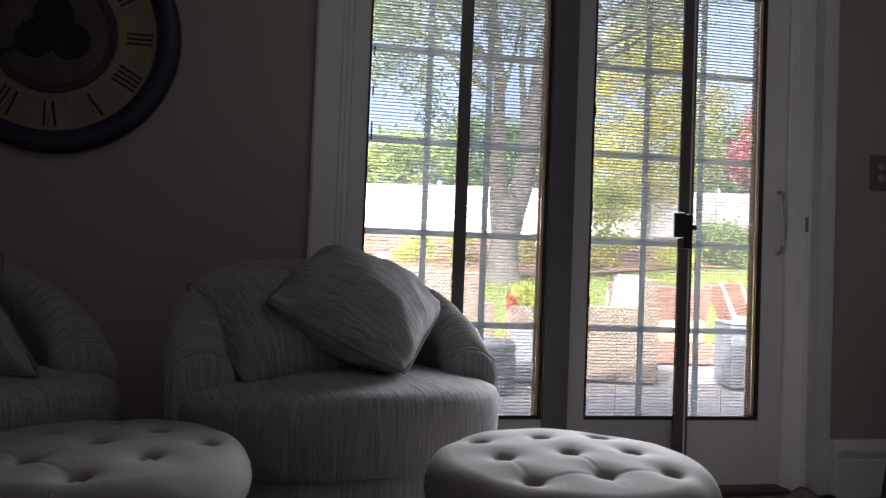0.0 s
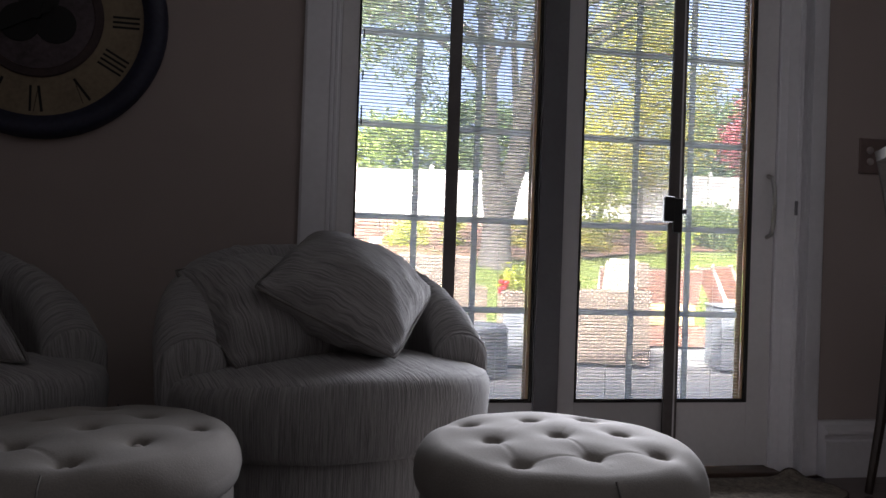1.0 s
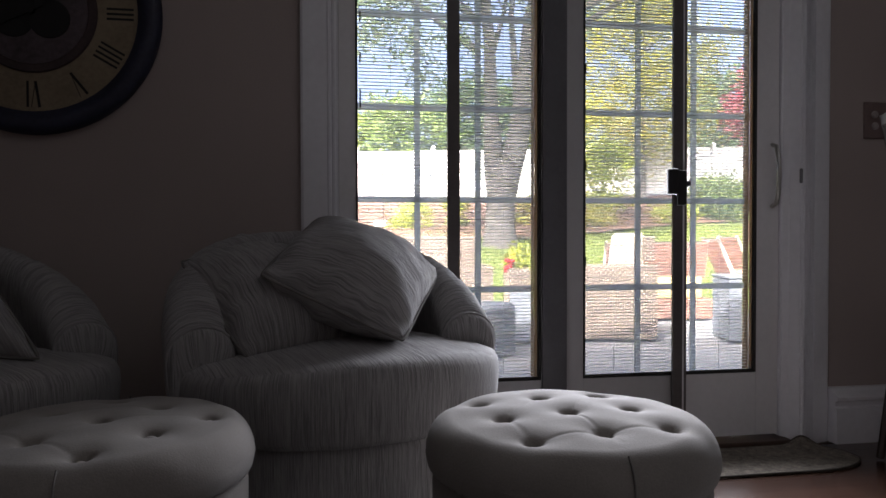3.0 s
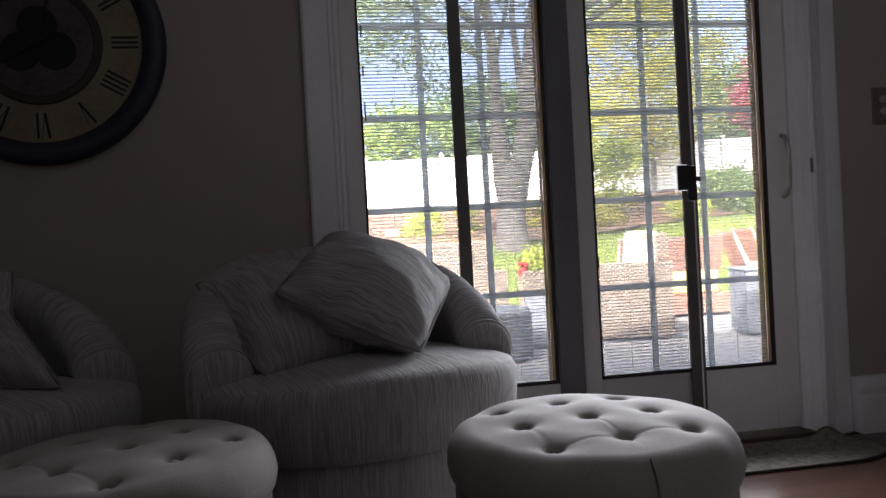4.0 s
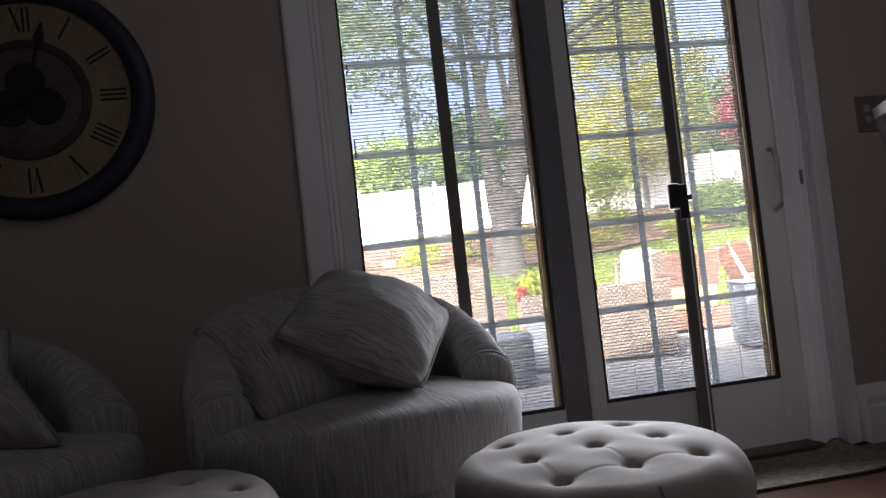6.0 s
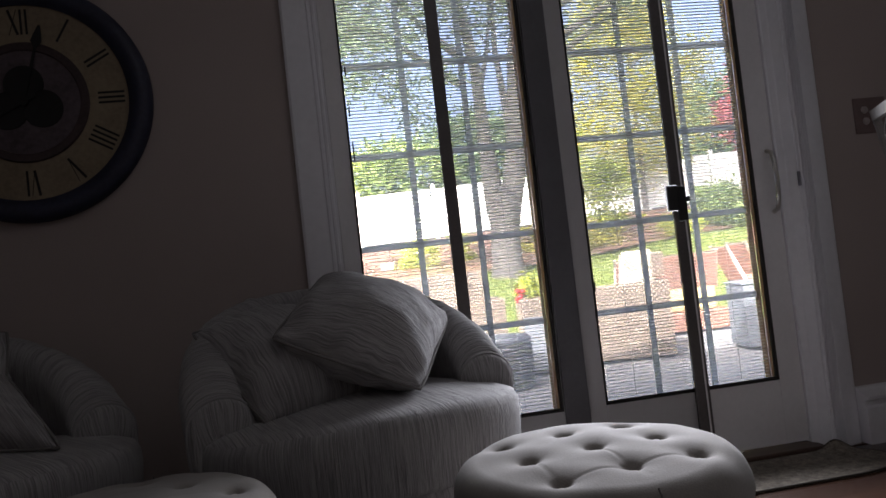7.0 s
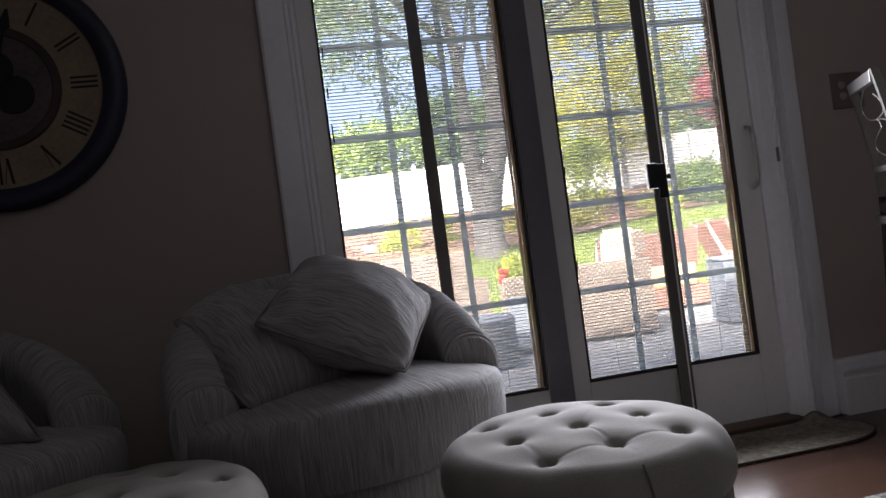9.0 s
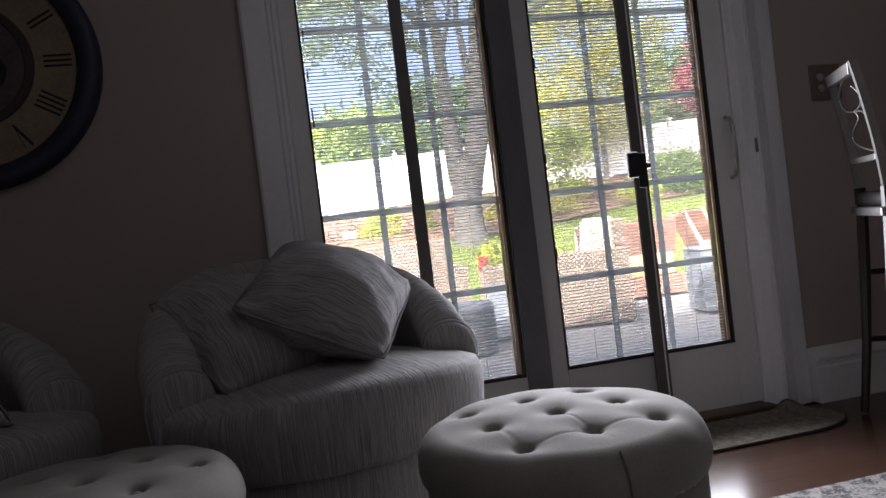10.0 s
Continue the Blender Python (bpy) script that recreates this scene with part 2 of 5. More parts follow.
def thing(name, label, category, at=None, group="", kind=""):
    ob = new(name)
    ob.empty_display_size = 0.1
    if at is not None:
        ob.matrix_basis = at
    return tagged(ob, label, category, group, kind)


def box(bm, x0, x1, y0, y1, z0, z1, bev=0.0):
    r = bmesh.ops.create_cube(bm, size=1.0)
    for v in r["verts"]:
        v.co = Vector(((x0 + x1) / 2 + v.co.x * (x1 - x0), (y0 + y1) / 2 + v.co.y * (y1 - y0), (z0 + z1) / 2 + v.co.z * (z1 - z0)))
    if bev:
        es = {e for v in r["verts"] for e in v.link_edges}
        bmesh.ops.bevel(bm, geom=list(es), offset=bev, segments=2, profile=0.5, affect="EDGES")
    return bm


def boxes(*dims, bev=0.0):
    bm = bmesh.new()
    for d in dims:
        box(bm, *d, bev=bev)
    return bm


def loft(bm, rings, close_ring=True, close_path=False, caps=True, uvs=None):
    """Skin over rings of points, with texture coordinates in metres where given."""
    layer = bm.loops.layers.uv.verify() if uvs else None
    vs = [[bm.verts.new(p) for p in ring] for ring in rings]
    n, m = len(vs), len(vs[0])
    for i in range(n if close_path else n - 1):
        for j in range(m if close_ring else m - 1):
            i2, j2 = (i + 1) % n, (j + 1) % m
            f = bm.faces.new((vs[i][j], vs[i2][j], vs[i2][j2], vs[i][j2]))
            if uvs:
                cs = [(i, j), (i + 1, j), (i + 1, j + 1), (i, j + 1)]
                for lp, (a, c) in zip(f.loops, cs):
                    lp[layer].uv = uvs(a, c)
    if caps and close_ring and not close_path:
        for ring, i in ((vs[0][::-1], 0), (vs[-1], n - 1)):
            f = bm.faces.new(ring)
            if uvs:
                for lp in f.loops:
                    lp[layer].uv = (lp.vert.co.x + 0.3 * lp.vert.co.y, lp.vert.co.z)
    return vs


def tube(bm, pts, radii, n=10, caps=True):
    pts = [Vector(p) for p in pts]
    rings, side = [], None
    for i, p in enumerate(pts):
        d = (pts[min(i + 1, len(pts) - 1)] - pts[max(i - 1, 0)]).normalized()
        if side is None:
            side = d.orthogonal().normalized()
        side = (side - d * side.dot(d)).normalized()
        up = d.cross(side)
        r = radii[i] if hasattr(radii, "__len__") else radii
        rings.append([p + (side * math.cos(a) + up * math.sin(a)) * r for a in [2 * math.pi * k / n for k in range(n)]])
    loft(bm, rings, caps=caps)
    return bm


def lathe(bm, profile, n=48, cx=0, cy=0):
    """profile: (radius, z) from bottom to top."""
    rings = [[(cx + r * math.cos(2 * math.pi * k / n), cy + r * math.sin(2 * math.pi * k / n), z) for k in range(n)] for r, z in profile]
    loft(bm, rings)
    return bm


def ball(bm, c, r, sz=1.0, seg=12):
    g = bmesh.ops.create_uvsphere(bm, u_segments=seg, v_segments=max(6, seg // 2), radius=r)
    for v in g["verts"]:
        v.co = Vector((v.co.x + c[0], v.co.y + c[1], v.co.z * sz + c[2]))
    return bm


# ---- setting: room ----
X0, X1, Y0, H = -4.2, 7.0, -8.0, 2.75
OX0, OX1, OZ = -0.80, 0.915, 2.16
tagged(part("wall_north", boxes((X0 - 0.15, OX0, 0, 0.16, -0.1, H), (OX1, X1 + 0.15, 0, 0.16, -0.1, H), (OX0, OX1, 0, 0.16, OZ, H)), M_WALL),
       "taupe painted wall with the patio door opening", "wall", kind="structure")
tagged(part("wall_west", boxes((X0 - 0.15, X0, Y0, 0, -0.1, H)), M_WALL), "plain taupe painted wall", "wall", kind="structure")
tagged(part("wall_east", boxes((X1, X1 + 0.15, Y0, 0, -0.1, H)), M_WALL), "plain taupe painted wall", "wall", kind="structure")
tagged(part("wall_south", boxes((X0 - 0.15, X1 + 0.15, Y0 - 0.15, Y0, -0.1, H)), M_WALL), "plain taupe painted wall", "wall", kind="structure")
tagged(part("ceiling", boxes((X0 - 0.15, X1 + 0.15, Y0 - 0.15, 0.16, H, H + 0.2)), M_CEIL), "plain white ceiling", "ceiling", kind="structure")
# out of view; added so the house casts its shadow onto the patio
tagged(part("roof_eave", boxes((X0 - 0.5, X1 + 0.5, 0.165, 0.55, H + 0.02, H + 0.2)), M_TRIM), "unseen white eave outside above the patio door", "eave", kind="structure")
floor = tagged(part("floor", boxes((X0, X1, Y0, 0.0, -0.12, -0.014)), M_GAP), "glossy cherry wood plank floor", "floor", kind="structure")


def profile_run(bm, section, a, b):
    """Extrude a (out, up) section along the wall from x = a to x = b; out is towards the room."""
    loft(bm, [[(x, -o, u) for o, u in section] for x in (a, b)])


BASE = [(o * 1.9, u * 1.06) for o, u in [(0.0, 0.0), (0.036, 0.0), (0.036, 0.128), (0.031, 0.134), (0.031, 0.150), (0.039, 0.156), (0.039, 0.168), (0.022, 0.184), (0.016, 0.194), (0.0, 0.194)]]
for a, b in ((1.084, X1), (X0, -0.912)):
    bm = bmesh.new()
    profile_run(bm, BASE, a, b)
    tagged(part("baseboard", bm, M_TRIM), "tall white moulded baseboard along the wall", "baseboard", kind="structure")

# fluted casing round the opening: (across, out) section
CAS = [(0.0, 0.0), (0.0, 0.020), (0.004, 0.025), (0.009, 0.025)]
for k in range(4):
    CAS += [(0.0100 + 0.0105 * k, -0.006), (0.0140 + 0.0105 * k, -0.006), (0.0152 + 0.0105 * k, 0.022), (0.0172 + 0.0105 * k, 0.025), (0.0198 + 0.0105 * k, 0.022)]
CAS += [(0.053, 0.004), (0.057, 0.004), (0.059, 0.012), (0.088, 0.008), (0.090, 0.003), (0.126, -0.004), (0.134, -0.010), (0.134, 0.0)]
CASL = [(0.0, 0.0), (0.0, 0.020), (0.004, 0.024), (0.012, 0.024), (0.0145, 0.018), (0.0175, 0.018), (0.020, 0.024), (0.029, 0.025), (0.034, 0.021), (0.124, 0.024), (0.134, 0.019), (0.134, 0.0)]
for nm, xs, sg, w, proud, sec in (("trim_right", 0.945, 1, 1.02, 0.030, CAS), ("trim_left", OX0 + 0.012, -1, 0.88, 0.0, CASL)):
    bm = bmesh.new()
    loft(bm, [[(xs + sg * u * w, -o - (proud if o else 0.0), z) for u, o in sec] for z in (0.0, OZ + 0.004)])
    bmesh.ops.recalc_face_normals(bm, faces=bm.faces[:])
    tagged(part(nm, bm, M_TRIM), "white fluted door casing" if sec is CAS else "white door casing with a single beaded edge", "trim", kind="structure")
bm = bmesh.new()
loft(bm, [[(0.899, 0.0005, z), (0.899, 0.011, z), (0.9445, 0.011, z), (0.9445, -0.047, z), (0.939, -0.047, z), (0.918, -0.016, z), (0.913, -0.013, z)] for z in (0.0, OZ)])
bmesh.ops.recalc_face_normals(bm, faces=bm.faces[:])
tagged(part("trim_jamb", bm, M_TRIM), "white splayed jamb beside the sliding panel", "trim", kind="structure")
bm = bmesh.new()
loft(bm, [[(x, -o - 0.001, OZ + 0.006 + u) for u, o in CAS] for x in (OX0 - 0.11, OX1 + 0.14)])
bmesh.ops.recalc_face_normals(bm, faces=bm.faces[:])
tagged(part("trim_top", bm, M_TRIM), "white fluted door head casing", "trim", kind="structure")
tagged(part("threshold", boxes((OX0 + 0.002, OX1 - 0.002, -0.055, 0.17, -0.012, 0.022), bev=0.006), M_THRESH), "brown oak door threshold strip", "threshold", kind="structure")

# ---- setting: patio door ----
door = thing("door_1", "white two-panel sliding patio door with divided panes", "patio door", kind="structure")
part("jamb", boxes((OX0 + 0.001, OX0 + 0.02, 0.001, 0.158, 0.024, OZ), (OX1 - 0.024, OX1 - 0.001, 0.001, 0.158, 0.024, OZ), (OX0 + 0.02, OX1 - 0.024, 0.001, 0.158, OZ - 0.03, OZ - 0.001)), M_TRIM, door)
GZ0, GZ1, ROW = 0.272, 1.895, 0.325
PY0, PY1 = 0.012, 0.072


def door_panel(px0, px1, gx0, gx1, mx, label):
    p = part("panel", boxes((px0, gx0, PY0, PY1, 0.03, 2.115), (gx1, px1, PY0, PY1, 0.03, 2.115), (gx0, gx1, PY0, PY1, 0.03, GZ0), (gx0, gx1, PY0, PY1, GZ1, 2.115), bev=0.002), M_DOOR, door, label)
    bd = 0.012
    part("glazing_bead", boxes((gx0, gx0 + 0.007, PY0 - 0.004, PY0 + 0.01, GZ0, GZ1), (gx1 - bd, gx1, PY0 - 0.004, PY0 + 0.01, GZ0, GZ1),
                               (gx0 + 0.007, gx1 - bd, PY0 - 0.004, PY0 + 0.01, GZ0, GZ0 + bd), (gx0 + 0.007, gx1 - bd, PY0 - 0.004, PY0 + 0.01, GZ1 - bd, GZ1), bev=0.002), M_GASKET, p, "dark glazing bead")
    part("glazing_strip", boxes((gx1 - 0.022, gx1 - 0.0005, 0.024, 0.070, GZ0 + 0.001, GZ1 - 0.001)), M_REVEAL, p, "tan strip along the glass edge")
    for y0, y1 in ((0.0235, 0.0265), (0.0635, 0.0665)):
        g = part("pane", boxes((gx0 + 0.0005, gx1 - 0.0225, y0, y1, GZ0 + 0.0005, GZ1 - 0.0005)), M_HAZED if y0 > 0.05 else M_GLASS, p, "clear glass pane")
        g.visible_shadow = False
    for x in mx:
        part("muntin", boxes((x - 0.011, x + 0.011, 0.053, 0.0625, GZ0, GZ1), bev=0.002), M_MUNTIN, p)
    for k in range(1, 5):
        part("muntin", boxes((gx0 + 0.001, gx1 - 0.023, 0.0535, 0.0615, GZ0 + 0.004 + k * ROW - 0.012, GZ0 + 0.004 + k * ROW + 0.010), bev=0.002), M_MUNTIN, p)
    return p


panel_l = door_panel(OX0 + 0.021, 0.034, -0.720, -0.057, (-0.501, -0.280), "fixed glazed panel with fifteen divided lites")
panel_r = door_panel(0.036, OX1 - 0.025, 0.104, 0.796, (0.335, 0.560), "sliding glazed panel with fifteen divided lites")
# backlit shade of the stile, put in as a darker grey cover
part("meeting_stile", boxes((-0.056, 0.036, -0.004, 0.0078, 0.03, 2.11), bev=0.002), M_MEET, door, "dark cover giving the meeting stile its backlit shade")
# bits of dark clip showing along the glass edges
bm = boxes((-0.0025, 0.0025, 0, 0.006, -0.018, 0.018), bev=0.001)
clip_me = finish(bm, "edge_clip", M_BLACK)
for px, x, zs in ((panel_l, -0.704, (1.55, 1.41, 1.285, 1.255)), (panel_r, 0.783, (1.656, 1.53, 1.40, 1.29)), (panel_r, 0.112, (1.40, 1.05, 0.70)), (panel_r, 0.786, (0.36,)), (panel_l, -0.064, (0.36,))):
    for z in zs:
        share("edge_clip", clip_me, px, pose(x, 0.009, z, 0, random.uniform(-4, 4), 0))

# pull handle
bm = bmesh.new()
tube(bm, [(0.862, 0.012, 0.905), (0.858, -0.02, 0.915), (0.854, -0.038, 0.95), (0.853, -0.044, 1.02), (0.854, -0.038, 1.09), (0.858, -0.02, 1.13), (0.862, 0.012, 1.14)], 0.0085, 10)
part("pull_handle", bm, M_NICKEL, door, "satin metal pull handle", smooth=True)
part("strike_plate", boxes((OX1 - 0.0285, OX1 - 0.0245, 0.004, 0.028, 0.975, 1.055), bev=0.001), M_BLACK, door, "dark strike plate on the jamb")
bm = boxes((0.934, 0.944, -0.056, -0.046, 0.99, 1.045), bev=0.003)
part("keeper", bm, M_MEET, door, "small grey keeper on the casing")

# ---- blinds between the glass ----
NS = 134
SP = (GZ1 - GZ0 - 0.02) / NS
for gx0, gx1 in ((-0.720, -0.057), (0.104, 0.796)):
    bl = thing("mini_blind", "white mini blind with open slats inside the door glass", "blind", pose((gx0 + gx1) / 2, 0.040, GZ0), group="blinds in the patio door")
    w = (gx1 - gx0 - 0.030) / 2
    bm = bmesh.new()
    n = 4
    sec = [(-0.0060 + 0.0120 * k / n, 0.0007 * (1 - (2 * k / n - 1) ** 2)) for k in range(n + 1)]
    ring = [(y, z + 0.00022) for y, z in sec] + [(y, z - 0.00022) for y, z in sec[::-1]]
    loft(bm, [[(x, y, z) for y, z in ring] for x in (-w - 0.004, w - 0.010)])
    bmesh.ops.recalc_face_normals(bm, faces=bm.faces[:])
    me = finish(bm, "slat", M_SLAT)
    for k in range(NS):
        share("slat", me, bl, pose(0, 0, 0.008 + k * SP, -3 + random.uniform(-1.5, 1.5), random.uniform(-0.05, 0.05), 0))
    part("headrail", boxes((-w, w - 0.01, -0.009, 0.009, NS * SP + 0.006, NS * SP + 0.018), bev=0.001), M_SLAT, bl)
    for x in (-w * 0.66, w * 0.62):
        part("ladder_cord", boxes((x - 0.0006, x + 0.0006, -0.0072, -0.0064, 0.004, NS * SP + 0.006)), M_SLAT, bl)

# ---- sliding screen door ----
scr = thing("screen_door", "dark bronze sliding insect screen half covering the patio door", "screen door")
SX0, SX1 = -0.404, 0.496
part("stile", boxes((SX0, SX0 + 0.044, -0.016, -0.001, 0.026, 2.11), bev=0.002), M_SCREEN_FRAME, scr)
part("stile", boxes((SX1 - 0.054, SX1, -0.016, -0.001, 0.026, 2.11), bev=0.002), M_SCREEN_FRAME, scr)
part("stile_lip", boxes((SX1 - 0.018, SX1 - 0.012, -0.020, -0.0165, 0.03, 2.10), bev=0.001), M_DOOR, scr)
part("rail", boxes((SX0 + 0.044, SX1 - 0.054, -0.015, -0.002, 0.026, 0.062), bev=0.002), M_SCREEN_FRAME, scr)
part("rail", boxes((SX0 + 0.044, SX1 - 0.054, -0.015, -0.002, 2.06, 2.11), bev=0.002), M_SCREEN_FRAME, scr)
bm = bmesh.new()
bm.faces.new([bm.verts.new(p) for p in ((SX0 + 0.04, -0.008, 0.05), (SX1 - 0.05, -0.008, 0.05), (SX1 - 0.05, -0.008, 2.07), (SX0 + 0.04, -0.008, 2.07))])
part("mesh", bm, M_MESH, scr, "fine dark insect mesh")
lt = part("latch", boxes((0.412, 0.458, -0.034, -0.0165, 0.945, 1.04), bev=0.006), M_BLACK, scr, "black plastic screen latch")
part("latch_plate", boxes((0.452, 0.492, -0.026, -0.0165, 0.905, 1.035), bev=0.004), M_BLACK, lt)
part("latch_lever", boxes((0.488, 0.504, -0.032, -0.022, 0.975, 0.995), bev=0.003), M_BLACK, lt)

# ---- things on the walls ----
sw = thing("wall_outlet", "dark bronze wall plate with two pale round sockets", "wall outlet", pose(1.312, 0, 1.240))
part("plate", boxes((-0.070, 0.070, -0.007, 0.0, -0.070, 0.070), bev=0.003), M_PLATE, sw)
for x, z in ((-0.026, 0.022), (-0.024, -0.022)):
    bm = bmesh.new()
    tube(bm, [(x, -0.006, z), (x, -0.012, z), (x, -0.014, z)], [0.015, 0.014, 0.010], 12)
    part("socket", bm, M_TOGGLE, sw, "pale round socket", smooth=True, angle=40)

CX, CZ = -1.735, 1.510
clock = thing("wall_clock", "large round wall clock with blue-black rim, cream face and roman numerals", "clock", pose(CX, -0.001, CZ, 90, 0, 0))


def annulus(bm, r0, r1, z0, z1, n=72):
    sec = [(r0, z0), (r1, z0), (r1, z1 - 0.004), (r1 - 0.004, z1), (r0 + 0.004, z1), (r0, z1 - 0.004)]
    loft(bm, [[(r * math.cos(a), r * math.sin(a), z) for r, z in sec] for a in [2 * math.pi * k / n for k in range(n)]], close_path=True)
    bmesh.ops.recalc_face_normals(bm, faces=bm.faces[:])


bm = bmesh.new()
n = 72
rim = [(0.318, 0.0), (0.390, 0.0), (0.390, 0.022), (0.382, 0.034), (0.366, 0.042), (0.344, 0.040), (0.330, 0.030), (0.318, 0.022)]
loft(bm, [[(r * math.cos(a), r * math.sin(a), z) for r, z in rim] for a in [2 * math.pi * k / n for k in range(n)]], close_path=True)
bmesh.ops.recalc_face_normals(bm, faces=bm.faces[:])
part("rim", bm, M_CLOCKRIM, clock, smooth=True, angle=50)
bm = bmesh.new()
lathe(bm, [(0.32, 0.001), (0.32, 0.016)], 64)
face = part("face", bm, M_CLOCKFACE, clock, "aged cream face")
bm = bmesh.new()
annulus(bm, 0.168, 0.196, 0.0165, 0.024)
part("inner_ring", bm, M_CLOCKBROWN, clock)
bm = bmesh.new()
lathe(bm, [(0.1675, 0.0165), (0.1675, 0.0195)], 64)
part("medallion", bm, M_CLOCKMID, clock, "mauve centre disc")
bm = bmesh.new()
for a in (90, 205, 335):
    lathe(bm, [(0.062, 0.020), (0.060, 0.0225)], 28, 0.058 * math.cos(radians(a)), 0.058 * math.sin(radians(a)))
lathe(bm, [(0.05, 0.0201), (0.048, 0.0228)], 28, 0, 0)
part("medallion_motif", bm, M_INK, clock, "dark trefoil shape")
NUM = ["XII", "I", "II", "III", "IIII", "V", "VI", "VII", "VIII", "IX", "X", "XI"]
for k, txt in enumerate(NUM):
    bm = bmesh.new()
    wd = {"I": 0.016, "V": 0.030, "X": 0.032}
    total = sum(wd[c] for c in txt)
    x = -total / 2
    for c in txt:
        w = wd[c]
        segs = {"I": [(0.5, 0, 0.5, 1, 0.0035)], "V": [(0.1, 1, 0.5, 0, 0.004), (0.9, 1, 0.5, 0, 0.0009)], "X": [(0.1, 1, 0.9, 0, 0.004), (0.9, 1, 0.1, 0, 0.0009)]}[c]
        for x0, y0, x1, y1, t in segs:
            p0, p1 = Vector((x + x0 * w, 0.222 + y0 * 0.082)), Vector((x + x1 * w, 0.222 + y1 * 0.082))
            d = (p1 - p0).normalized()
            s = Vector((-d.y, d.x)) * t
            loft(bm, [[(q.x, q.y, z) for q in (p0 - s, p0 + s, p1 + s, p1 - s)] for z in (0.0155, 0.0172)])
        x += w
    bmesh.ops.recalc_face_normals(bm, faces=bm.faces[:])
    part("numeral", bm, M_INK, clock, at=pose(0, 0, 0, 0, 0, -30 * k))
for nm, ang, ln, z in (("hour_hand", -15, 0.255, 0.026), ("minute_hand", 118, 0.29, 0.0295)):
    bm = bmesh.new()
    out = [(0.005, -0.04), (0.004, ln - 0.075), (0.017, ln - 0.055), (0.012, ln - 0.03), (0.003, ln)]
    loft(bm, [[(x, y, zz) for x, y in out] + [(-x, y, zz) for x, y in out[::-1]] for zz in (z, z + 0.002)])
    bmesh.ops.recalc_face_normals(bm, faces=bm.faces[:])
    part(nm, bm, M_INK, clock, "black spade clock hand", at=pose(0, 0, 0, 0, 0, ang))
bm = bmesh.new()
lathe(bm, [(0.014, 0.0205), (0.013, 0.034)], 20)
part("hub", bm, M_INK, clock)


# ---- seating ----
CS = 0.925


